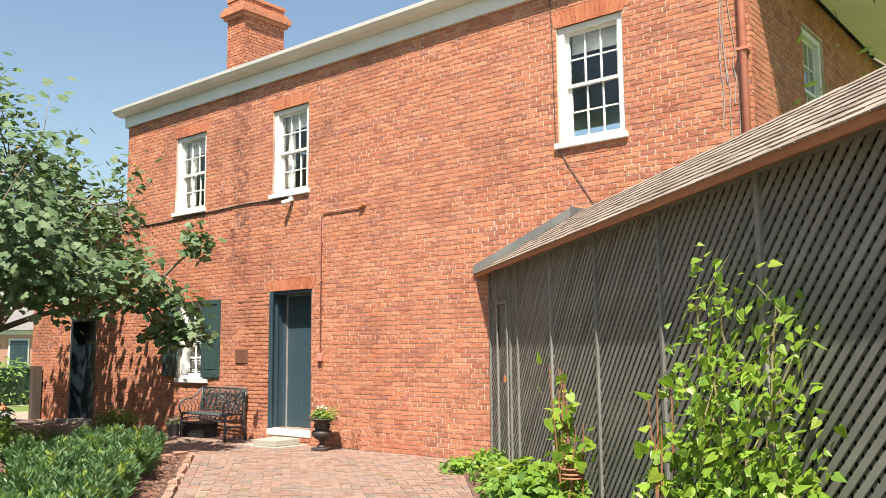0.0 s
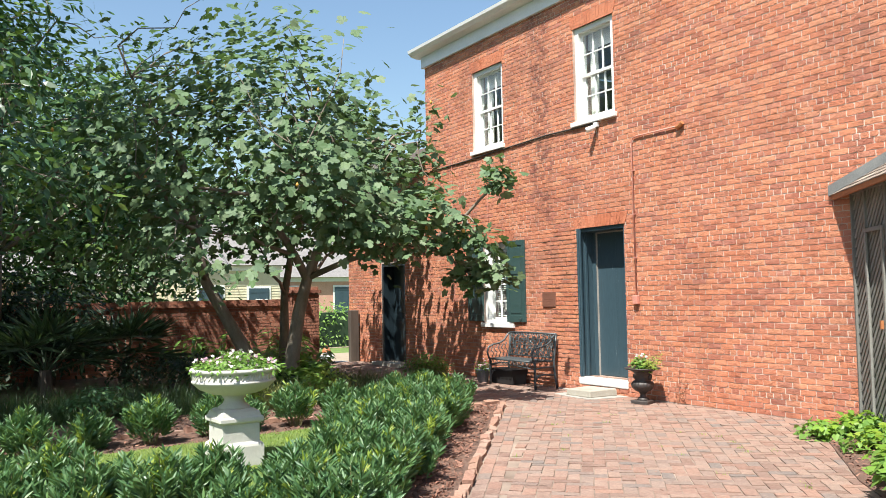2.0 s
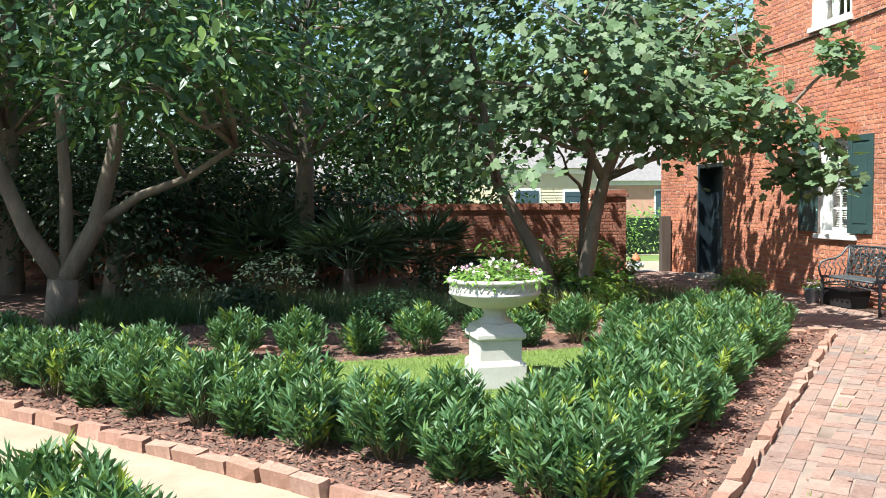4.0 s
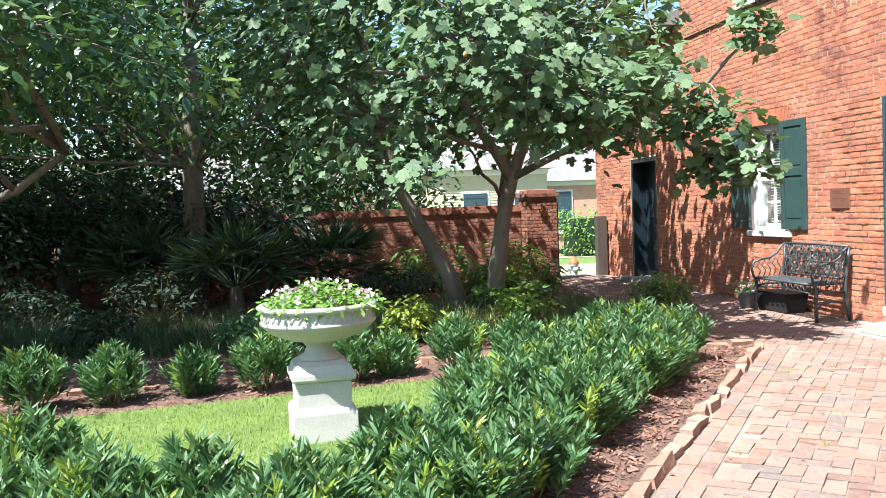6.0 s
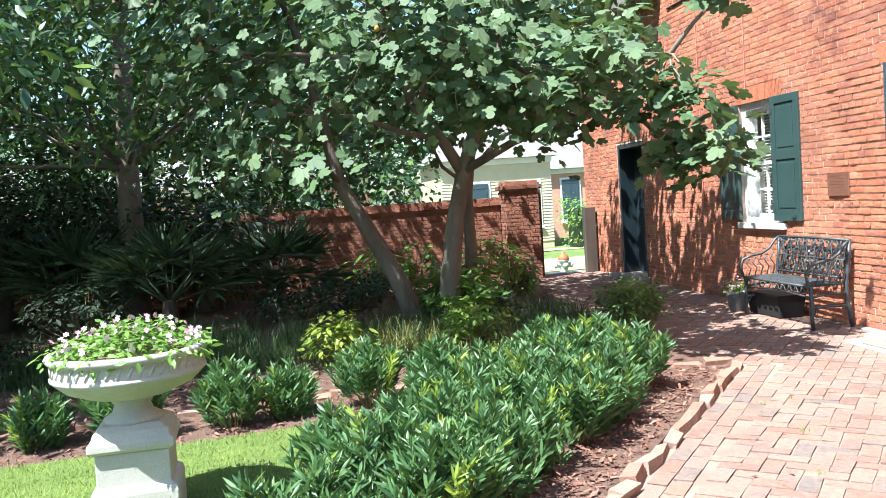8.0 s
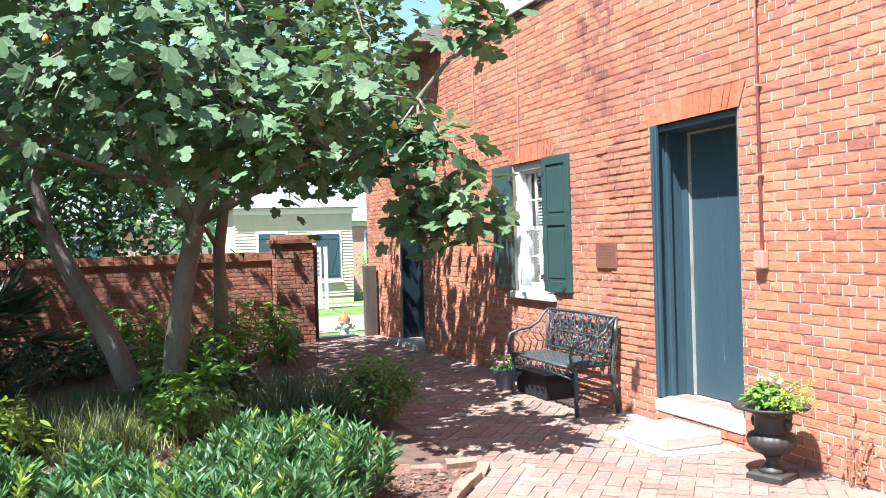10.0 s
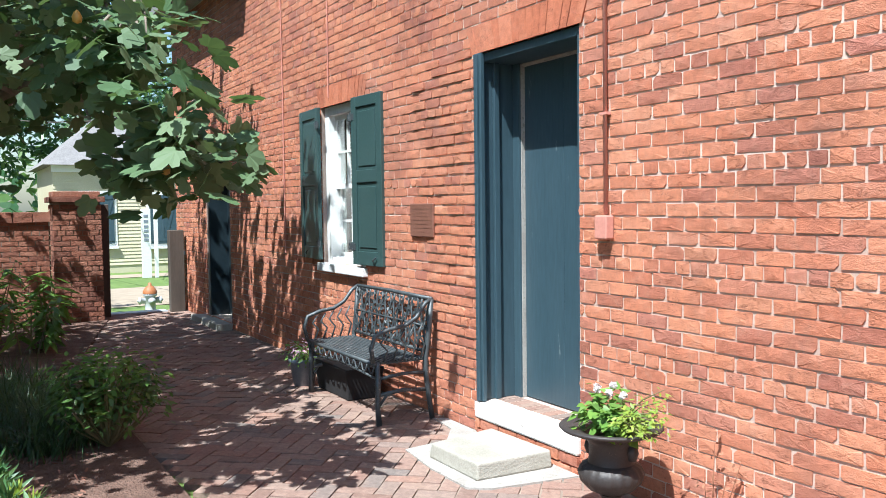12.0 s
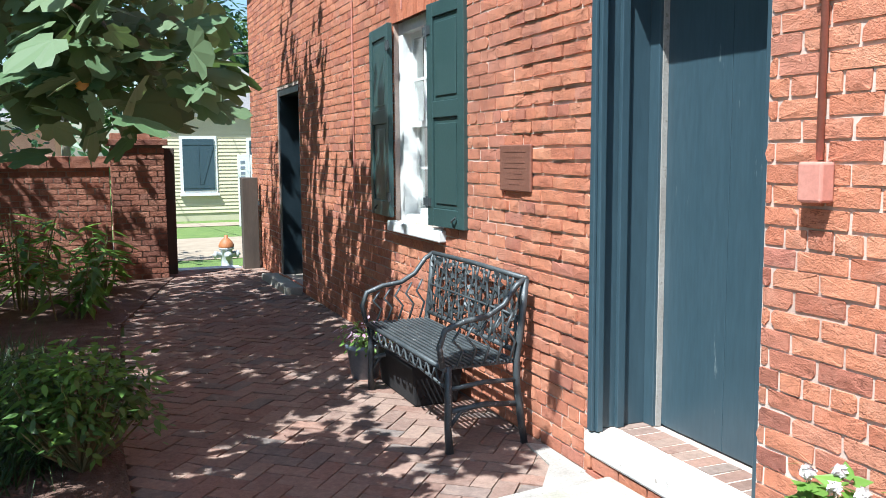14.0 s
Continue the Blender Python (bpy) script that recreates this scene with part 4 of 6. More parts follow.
# ---------------------------------------------------------------- shrubs
def podocarpus(radius, height, shoots, per):
    """A clipped yew-pine bush: upright shoots ringed by strap leaves."""
    bush = thing("hedge_bush", "clipped dark green podocarpus bush with narrow leaves", "shrub", group="podocarpus hedge bushes")
    b, bl, bs = Buf(), Buf(), Buf()
    for i in range(shoots):
        a, r = rng.random() * 6.283, radius * math.sqrt(rng.random())
        top = height * (1 - 0.42 * (r / radius) ** 2.2) * rng.uniform(0.82, 1.08)
        root = np.array([r * 0.25 * math.cos(a), r * 0.25 * math.sin(a), 0.0])
        tip = np.array([r * math.cos(a), r * math.sin(a), top])
        if i % 3 == 0:
            bs.tube([root, (root + tip) / 2 + np.array([0, 0, 0.03]), tip], [0.006, 0.005, 0.002], 4, False)
        young = rng.random() < 0.10
        n = per
        t = rng.uniform(0.0, 0.24, n)
        way = unit(tip - root + np.array([0, 0, 0.12]))
        pos = tip - way * t[:, None]
        out = unit(rng.normal(size=(n, 3)))
        head = out * np.array([1, 1, 0.5]) + way * 1.0
        nrm = np.cross(head, rng.normal(size=(n, 3)))
        nrm[nrm[:, 2] < 0] *= -1
        leaves(bl if young else b, pos, nrm, rng.uniform(0.062, 0.100, n) * (0.85 if young else 1), STRAP, head, 0.1)
    b.make("foliage", M["hedge_leaf"], bush)
    bs.make("stem", M["stem"], bush)
    if bl.v:
        tagged(bl.make("new_growth", M["lime_leaf"], bush, label="pale yellow-green new shoots"), kind="stuff")
    return bush


kinds = [podocarpus(0.25, 0.43, 62, 34), podocarpus(0.22, 0.36, 52, 34), podocarpus(0.27, 0.48, 72, 34)]
spots = []
A2, B2, C2 = Vector((-4.52, 2.80, 0)), Vector((-9.95, 7.03, 0)), Vector((-8.35, -1.35, 0))
along, acr = (B2 - A2).normalized(), Vector((-0.616, -0.788, 0))
for row, s0, n, step in ((0.50, 0.62, 12, 0.48), (0.92, 0.80, 12, 0.49), (1.3, 3.4, 6, 0.52)):
    for i in range(n):
        spots.append(A2 + along * (s0 + step * i) + acr * row)
along2 = (C2 - A2).normalized()
inn = Vector((-0.74, 0.67, 0))
for row, s0, n, step in ((0.55, 0.75, 14, 0.52), (0.95, 1.1, 11, 0.58)):
    for i in range(n):
        spots.append(A2 + along2 * (s0 + step * i) + inn * row)
for y in (0.1, 0.75, 1.35, 1.9, 2.5, 3.1, 3.55, 4.05, 4.6, 5.15, 5.6):
    spots.append(Vector((-9.35 - 0.10 * min(y, 4), y, 0)))
for i in range(9):
    spots.append(Vector((-4.15, 1.42, 0)) + along2 * (0.44 * i) + Vector((0.05, 0, 0)))
    if i > 0:
        spots.append(Vector((-3.75, 1.05, 0)) + along2 * (0.44 * i) + Vector((0.05, 0, 0)))
spots += [Vector((-3.55, 1.65, 0)), Vector((-3.1, 1.25, 0))]
for i, s in enumerate(spots):
    m = Matrix.Translation(s + Vector((rnd.uniform(-0.06, 0.06), rnd.uniform(-0.06, 0.06), 0.005))) @ pose(0, 0, 0, 0, 0, rnd.uniform(0, 360))
    k = kinds[i % 3]
    if i < 3:
        k.matrix_basis = m
    else:
        copy_thing(k, m)


def shrub(label, at, radius, height, n, size, shape, mat, tips=None, category="shrub"):
    s = thing("shrub", label, category, at)
    b, bt, bs = Buf(), Buf(), Buf()
    for i in range(n):
        a, r = rng.random() * 6.283, radius * math.sqrt(rng.random())
        top = np.array([r * math.cos(a), r * math.sin(a), height * rng.uniform(0.45, 1.05) * (1 - 0.3 * (r / radius) ** 2)])
        if i % 2 == 0:
            bs.tube([(0, 0, 0), tuple(top * np.array([0.6, 0.6, 0.5])), tuple(top)], [0.006, 0.005, 0.002], 4, False)
        clumps(bt if tips and top[2] > height * 0.75 else b, [top], 0.05, 9, size, shape, outward=(0, 0, 0))
    b.make("foliage", mat, s)
    if bt.v:
        tagged(bt.make("new_growth", tips, s), kind="stuff")
    bs.make("stem", M["stem"], s)
    return s


shrub("low green-gold shrub beside the brick path", (-11.45, 6.74, 0.01), 0.31, 0.58, 190, 0.060, OVAL, M["bush_leaf"], M["weed_leaf"])
shrub("bright yellow-leaved shrub among dark lilyturf", (-11.45, 3.95, 0.01), 0.26, 0.46, 60, 0.09, OVAL, M["lime_leaf"])
shrub("green shrub among yellowed lilyturf", (-11.75, 5.25, 0.01), 0.30, 0.45, 60, 0.08, OVAL, M["weed_leaf"], M["lime_leaf"])
shrub("small pale green shrub in the shaded bed", (-11.6, 2.3, 0.01), 0.30, 0.40, 60, 0.07, OVAL, M["hedge_leaf"])
shrub("leafy green suckers round the fig trunks", (-13.05, 5.45, 0), 0.42, 0.5, 70, 0.10, HEART, M["weed_leaf"])
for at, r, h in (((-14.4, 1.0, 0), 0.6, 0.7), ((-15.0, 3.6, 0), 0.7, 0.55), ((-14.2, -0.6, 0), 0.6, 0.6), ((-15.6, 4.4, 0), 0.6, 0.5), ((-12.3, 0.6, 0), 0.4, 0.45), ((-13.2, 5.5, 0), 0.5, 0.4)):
    shrub("low evergreen shrub, its leaves darkened for deep shade", at, r, h, 110, 0.09, OVAL, M["shaded_leaf"])


def ginger(at, n, height, lean=0.5):
    g = thing("ginger_plant", "tall green ginger stems with long blade leaves", "plant", at, group="ginger plants by the garden wall")
    b, bs = Buf(), Buf()
    for i in range(n):
        a = rng.random() * 6.283
        r = rng.uniform(0.02, 0.22)
        h = height * rng.uniform(0.6, 1.1)
        d = np.array([math.cos(a), math.sin(a), 0])
        base = d * r
        tip = base + d * lean * h * rng.uniform(0.2, 0.7) + np.array([0, 0, h])
        bs.tube([tuple(base), tuple((base + tip) / 2 + np.array([0, 0, 0.05])), tuple(tip)], [0.010, 0.008, 0.004], 5, False)
        m = 9
        t = np.linspace(0.3, 1.0, m)[:, None]
        pos = base + (tip - base) * t
        side = np.cross(tip - base, rng.normal(size=3))
        head = unit(np.where(np.arange(m)[:, None] % 2 == 0, side, -side)) + np.array([0, 0, 0.35])
        leaves(b, pos, np.tile([0.0, 0.0, 1.0], (m, 1)) + rng.normal(size=(m, 3)) * 0.2, np.full(m, 0.3) * rng.uniform(0.8, 1.2, m), [(x * 0.55, y) for x, y in OVAL], head, 0.35)
    b.make("foliage", M["weed_leaf"], g)
    bs.make("stem", M["stem"], g)
    return g


for at, n, h in (((-16.2, 6.2, 0), 12, 0.85), ((-15.6, 5.7, 0), 10, 0.7), ((-16.9, 6.9, 0), 9, 0.65), ((-16.6, 5.2, 0), 10, 0.8), ((-15.4, 6.6, 0), 7, 0.5), ((-16.9, 4.6, 0), 9, 0.75), ((-14.4, 5.7, 0), 9, 0.6), ((-14.9, 5.2, 0), 8, 0.55)):
    ginger(at, n, h)


def fan_palm(at, fronds, size):
    p = thing("fan_palm", "dark green fan palm with stiff pleated fronds", "palm", at, group="fan palms under the trees")
    bs = Buf()
    bs.tube([(0, 0, 0), (0.01, 0, 0.25), (0, 0, 0.45)], [0.12, 0.10, 0.08], 8)
    bs.make("trunk", M["post"], p)
    for i in range(fronds):
        a = 6.283 * i / fronds + rng.uniform(-0.2, 0.2)
        el = rng.uniform(0.15, 1.2)
        d = np.array([math.cos(a) * math.cos(el), math.sin(a) * math.cos(el), math.sin(el)])
        hub = np.array([0, 0, 0.4]) + d * size * 0.55
        b = Buf()
        b.tube([(0, 0, 0.4), tuple(hub)], [0.012, 0.008], 5)
        k = 17
        side = unit(np.cross(d, [0, 0, 1.0]))
        upv = np.cross(side, d)
        ang = np.linspace(-1.45, 1.45, k)
        head = np.cos(ang)[:, None] * d + np.sin(ang)[:, None] * side
        leaves(b, np.tile(hub, (k, 1)), np.tile(upv, (k, 1)) + side * np.sin(ang * 9)[:, None] * 0.4, np.full(k, size * 0.62), [(0, 0), (0.05, 0.4), (0, 1.0), (-0.05, 0.4)], head, 0.18)
        b.make("frond", M["palm"], p)
    return p


fan_palm((-14.6, 2.0, 0), 16, 1.05)
fan_palm((-15.6, 3.3, 0), 15, 1.0)
fan_palm((-15.8, 0.6, 0), 14, 1.1)


# ---------------------------------------------------------------- trees
def limb(b, a, c, ra, rc, bend=0.12, sides=8):
    a, c = np.array(a, float), np.array(c, float)
    L = np.linalg.norm(c - a)
    pts = [a + (c - a) * t + rng.normal(size=3) * bend * L * 0.35 * math.sin(math.pi * t) for t in (0, 0.25, 0.5, 0.75, 1)]
    b.tube([tuple(q) for q in pts], [ra + (rc - ra) * t for t in (0, 0.25, 0.5, 0.75, 1)], sides)
    return pts


def make_tree(label, at, stems, ends, leaf_mat, leaf_shape, leaf_size, per, spread, bark, category="tree", twig=0.012, extra=None):
    """stems: polylines with radii from the base; ends: twig ends, each joined to the nearest stem node."""
    t = thing("tree", label, category, at)
    b, bl = Buf(), Buf()
    nodes = []
    for path, r0, r1 in stems:
        n = len(path)
        b.tube(path, [r0 + (r1 - r0) * i / (n - 1) for i in range(n)], 9)
        nodes += [np.array(q) for q in path[1:]]
    nodes = np.array(nodes)
    mains = ends[:: max(1, len(ends) // 26)]
    joints = []
    for e in mains:
        k = nodes[np.argmin(np.linalg.norm(nodes - e, axis=1) + (nodes[:, 2] > e[2]) * 1.5)]
        joints += limb(b, k, e, 0.035, twig)[2:]
    joints = np.array(joints)
    for e in ends[::2]:
        k = joints[np.argmin(np.linalg.norm(joints - e, axis=1))]
        if np.linalg.norm(k - e) > 0.1:
            limb(b, k, e, twig, 0.004, 0.15, 5)
    b.make("trunk", bark, t, smooth=True)
    clumps(bl, ends, spread, per, leaf_size, leaf_shape, face=np.where(np.asarray(spread) < 0.2, 0.12, 0.5))
    bl.make("crown", leaf_mat, t)
    if extra:
        extra(t, ends)
    return t


def fruit(t, ends):
    for e in ends[::9]:
        b = Buf()
        b.lathe([(0, 0.045), (0.012, 0.035), (0.022, 0.012), (0.018, -0.008), (0, -0.016)], 8, tuple(e + rng.normal(size=3) * 0.1))
        b.make("fig", M["fruit"], t, smooth=True)


# the fig: world places, the tree's foot at (-13.5, 4.95)
FOOT = np.array([-13.5, 4.95, 0.0])
ends = np.concatenate([shell((-12.9, 4.5, 3.45), (2.75, 2.5, 2.15), 290, 0.4, 0.22, 1.0), shell((-11.3, 6.05, 2.25), (1.0, 0.65, 0.40), 18, 0.3, 0.2, 5.0), shell((-11.0, 6.4, 2.85), (0.7, 0.4, 0.3), 8, 0.3, 0.2, 6.0), shell((-10.8, 5.0, 2.75), (0.85, 1.1, 0.75), 30, 0.3, 0.2, 6.6), shell((-15.0, 6.0, 3.0), (1.7, 1.4, 1.0), 30, 0.35, 0.2, 3.0), shell((-10.25, 6.92, 1.72), (0.58, 0.24, 0.20), 14, 0.3, 0.2, 2.0), shell((-10.15, 6.72, 2.2), (0.42, 0.3, 0.25), 10, 0.3, 0.2, 7.1), shell((-10.15, 7.05, 3.0), (0.3, 0.25, 0.25), 5, 0.3, 0.2, 7.7), shell((-10.0, 6.15, 2.4), (0.4, 0.5, 0.3), 8, 0.3, 0.2, 8.3), shell((-12.8, 6.9, 2.6), (1.1, 0.5, 0.5), 20, 0.3, 0.2, 2.7), shell((-16.4, 4.9, 3.6), (1.2, 1.4, 0.8), 22, 0.3, 0.2, 4.4), shell((-12.9, 6.75, 3.75), (1.3, 1.0, 0.9), 36, 0.3, 0.2, 5.4), shell((-10.6, 5.75, 2.45), (0.5, 0.4, 0.28), 8, 0.3, 0.2, 5.9), shell((-15.4, 7.0, 3.9), (1.35, 0.95, 1.15), 60, 0.3, 0.2, 2.2)])
ends = ends[(ends[:, 1] < np.where((ends[:, 0] > -14.0) & (ends[:, 2] < 2.9), 7.3, 8.3)) & ((ends[:, 2] > 1.75) | ((ends[:, 1] > 5.6) & (ends[:, 2] > 1.46)))]
stems = [([(0.05, -0.02, 0.0), (-0.02, -0.20, 0.55), (-0.15, -0.50, 1.15), (-0.30, -0.80, 1.75), (-0.30, -0.95, 2.5), (-0.1, -1.2, 3.6)], 0.125, 0.05),
         ([(0.45, 0.28, 0.0), (0.50, 0.32, 0.6), (0.55, 0.40, 1.2), (0.62, 0.52, 1.75), (0.8, 0.8, 2.6), (0.9, 1.0, 3.6)], 0.13, 0.05),
         ([(-1.70, 0.95, 0.0), (-1.70, 0.99, 0.8), (-1.66, 0.98, 1.5), (-1.55, 1.1, 2.4), (-1.3, 1.4, 3.2)], 0.10, 0.04),
         ([(0.62, 0.52, 1.72), (0.66, 0.30, 2.1), (0.75, 0.0, 2.5), (1.0, -0.2, 3.0), (1.2, -0.3, 3.5)], 0.07, 0.035),
         ([(0.62, 0.52, 1.75), (1.2, 0.95, 2.0), (2.0, 1.35, 2.15), (2.7, 1.5, 2.15)], 0.05, 0.02)]
make_tree("spreading fig tree with several pale trunks and lobed leaves", tuple(FOOT), stems, ends - FOOT, M["fig_leaf"], FIG, 0.126, 18, np.where((ends[:, 0] > -11.0) & (ends[:, 1] > 5.9), 0.12, np.where(ends[:, 1] > 6.0, 0.195, 0.26)), M["bark"], extra=fruit)

FOOT = np.array([-12.5, -1.6, 0.0])
# the third shell is an unseen high crown, added to shade the fig
ends = np.concatenate([shell((-12.3, -1.3, 5.2), (3.6, 3.8, 3.6), 300, 0.45, 0.2, 8.0), shell((-10.6, 0.4, 2.9), (1.6, 1.4, 0.9), 50, 0.3, 0.2, 9.0), shell((-11.6, 1.1, 7.7), (2.2, 2.0, 1.4), 60, 0.3, 0.2, 9.6)])
ends = ends[ends[:, 2] > 1.7]
stems = [([(0, 0, 0), (0.05, 0.05, 0.55)], 0.20, 0.17), ([(0.05, 0.05, 0.5), (0.0, 0.45, 1.2), (0.1, 0.7, 2.1), (0.3, 0.9, 3.2), (0.4, 1.0, 4.6)], 0.13, 0.05),
         ([(0.05, 0.05, 0.5), (0, -0.35, 1.1), (0.0, -0.7, 2.0), (-0.1, -1.0, 3.2), (0, -1.4, 4.6)], 0.12, 0.05),
         ([(0.0, 0.45, 1.2), (0.2, 1.0, 1.55), (0.5, 1.6, 1.75), (0.9, 2.2, 2.1)], 0.07, 0.03), ([(0.03, 0.1, 0.6), (0.0, 0.1, 1.6), (0.0, 0.05, 3.0), (0.1, 0, 4.8)], 0.09, 0.04)]
make_tree("broadleaf tree with forked pale trunk over the beds", tuple(FOOT), stems, ends - FOOT, M["tree_leaf"], OVAL, 0.145, 56, 0.25, M["bark"])


def back_tree(at, h, r, n, mat, label="tall leafy tree behind the garden wall", size=0.26, per=26, low=0.3):
    e = shell((0, 0, h * 0.62), (r, r, h * 0.4), n, 0.45, 0.25, at[1])
    e = e[e[:, 2] > low * h]
    make_tree(label, at, [([(0, 0, 0), (0.1, 0.05, h * 0.3), (0, 0.1, h * 0.6), (0.1, 0, h * 0.85)], 0.2, 0.05)], e, mat, OVAL, size, per, 0.34, M["bark"])


for at, h, r in (((-21.5, 3.4, -0.1), 7.0, 2.3), ((-20.8, -0.5, -0.1), 8.5, 2.8), ((-17.0, -6.5, 0), 9.0, 3.2), ((-21.5, -5.5, -0.1), 8.5, 2.8), ((-13.5, -8.5, 0), 8.0, 3.0)):
    back_tree(at, h, r, 150, M["tree_leaf"], low=0.12, per=32)
back_tree((-16.3, -3.4, 0), 8.5, 3.7, 240, M["tree_leaf"], "dense shade tree over the dark border", 0.2, 40, 0.26)
back_tree((-16.2, 1.3, 0), 7.2, 2.5, 170, M["tree_leaf"], "leafy tree behind the fan palms", 0.16, 30, 0.28)
# added tree, placed sunward so that its crown shades the border
back_tree((-9.6, -4.6, 0), 8.0, 2.8, 170, M["tree_leaf"], "tall leafy tree added to shade the border", 0.2, 36, 0.36)
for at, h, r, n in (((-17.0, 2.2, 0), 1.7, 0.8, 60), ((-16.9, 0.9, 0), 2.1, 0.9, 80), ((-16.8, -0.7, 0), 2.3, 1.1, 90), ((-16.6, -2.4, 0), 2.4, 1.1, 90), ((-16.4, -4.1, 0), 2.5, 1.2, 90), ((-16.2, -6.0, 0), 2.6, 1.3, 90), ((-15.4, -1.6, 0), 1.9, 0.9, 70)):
    back_tree(at, h, r, n, M["shaded_leaf"], "dense evergreen shrub before the garden wall, leaves darkened for shade", 0.13, 42, 0.03)

for k in range(7):
    back_tree((-20.3 - 0.4 * (k % 2), 4.6 - 1.9 * k, -0.25), 3.6 + 0.5 * (k % 3), 1.25, 80, M["tree_leaf"], "leafy street shrub behind the garden wall", 0.17, 36, 0.08)

# ---------------------------------------------------------------- garden wall and gate
GW = pose(-18.15, 0, 0) @ pose(0, 0, 0, 0, 0, 90)
gw = slab("wall_garden", GW, -14.0, 7.06, -0.1, 1.30, 0.25, [], M["sand_joint"], "old red brick garden wall with projecting coping")
b = Buf()
lay(b, GW, courses(-6.0, 7.06, 0.0, 1.30, [], rnd), rnd)
tagged(b.make("brickwork", M["garden_brick"], gw), "joined bricks of the garden wall", kind="stuff")
b = Buf()
for i in range(90):
    u = -14.0 + i * 0.2345
    b.box((u + 0.004, -0.035, 1.30), (u + 0.23, 0.29, 1.365), GW, 0.004, rnd)
    b.box((u + 0.004, -0.005, 1.365), (u + 0.23, 0.26, 1.43), GW, 0.004, rnd)
tagged(b.make("coping", M["garden_brick"], gw), "projecting brick coping")
pier = thing("wall_pier", "square red brick gate pier with stepped cap", "pier", (-18.02, 7.36, 0), kind="structure")
b = Buf()
b.box((-0.255, -0.275, -0.08), (0.255, 0.275, 1.55))
b.make("core", M["sand_joint"], pier)
b = Buf()
for ang, half, dep in ((0, 0.27, 0.29), (90, 0.29, 0.27), (180, 0.27, 0.29), (270, 0.29, 0.27)):
    lay(b, pose(0, 0, 0, 0, 0, ang) @ pose(0, -dep, 0), courses(-half, half, 0.0, 1.55, [], rnd), rnd)
b.make("brickwork", M["garden_brick"], pier)
b = Buf()
b.box((-0.31, -0.33, 1.55), (0.31, 0.33, 1.62)).box((-0.26, -0.28, 1.62), (0.26, 0.28, 1.69))
bevel(b.make("cap", M["garden_brick"], pier))
for at, w, h in (((-18.2, 7.73, 0), 0.06, 1.52), ((-18.3, 8.70, 0), 0.10, 1.15)):
    g = thing("gate_post", "weathered dark wooden gate post", "post", at, group="gate posts")
    b = Buf()
    b.box((-0.07, -w, -0.1), (0.07, w, h), None, 0.006, rnd)
    bevel(b.make("post", M["post"], g), 0.008)
    b = Buf()
    b.box((-0.02, w - 0.01 if at[1] > 8 else -w - 0.02, h * 0.7), (0.085, w + 0.01 if at[1] > 8 else -w + 0.005, h * 0.7 + 0.05))
    b.make("hinge", M["iron"], g)
b = Buf()
b.box((-18.6, 7.81, -0.06), (-18.35, 8.58, 0.012), None, 0.006, rnd)
tagged(b.make("gate_threshold", M["hydrant"]), "grey stone threshold in the gateway", "threshold", kind="structure")

# ---------------------------------------------------------------- the lattice shed
S = Matrix(((U.x, N.x, 0, SHED.x), (U.y, N.y, 0, SHED.y), (0, 0, 1, 0), (0, 0, 0, 1)))
LEN, EAVE, RIDGE, DEPTH = 10.2, 2.50, 3.01, 0.81
CUT = 0.7635 / 0.6458                # the house front runs across the shed at this slant
shed = thing("lattice_shed", "grey-painted lattice shed with weathered wooden shingle roof", "shed")
shed.matrix_basis = S
# thin near-black sheet close behind the slats, standing for the shed's inner shade
b = Buf()
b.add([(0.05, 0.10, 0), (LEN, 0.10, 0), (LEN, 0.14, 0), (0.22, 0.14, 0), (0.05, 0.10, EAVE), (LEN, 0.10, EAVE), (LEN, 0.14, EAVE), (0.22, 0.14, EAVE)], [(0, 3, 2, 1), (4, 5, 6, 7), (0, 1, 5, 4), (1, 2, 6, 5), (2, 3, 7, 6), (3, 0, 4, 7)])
b.make("backing", M["inside_shade"], shed)
b = Buf()
b.box((2.6, 2 * DEPTH - 0.03, 0), (LEN, 2 * DEPTH, EAVE)).box((LEN - 0.03, 0.15, 0), (LEN, 2 * DEPTH - 0.04, EAVE))
b.make("back_wall", M["lattice"], shed)
POSTS = [0.0, 0.42, 1.02, 1.35, 2.62, 3.90, 5.18, 6.48, 7.75, 9.0, LEN - 0.07]
for u in POSTS:
    b = Buf()
    b.box((u, -0.032, 0.0), (u + 0.045, 0.06, EAVE))
    bevel(b.make("post", M["lattice"], shed), 0.004)
for z0, z1 in ((0.02, 0.10), (EAVE - 0.10, EAVE - 0.01)):
    b = Buf()
    b.box((0.05, -0.024, z0), (LEN - 0.08, 0.02, z1))
    b.make("rail", M["lattice"], shed)


def slat_mesh(slope, u, lo, hi, v):
    """One lattice strip at 45 degrees, cut square at top and bottom."""
    w = 0.060
    run = (hi - lo) * slope
    b = Buf()
    b.add([(u, v, lo), (u + w, v, lo), (u + w + run, v, hi), (u + run, v, hi), (u, v + 0.009, lo), (u + w, v + 0.009, lo), (u + w + run, v + 0.009, hi), (u + run, v + 0.009, hi)],
          [(0, 1, 2, 3), (7, 6, 5, 4), (0, 4, 5, 1), (1, 5, 6, 2), (2, 6, 7, 3), (3, 7, 4, 0)])
    return b


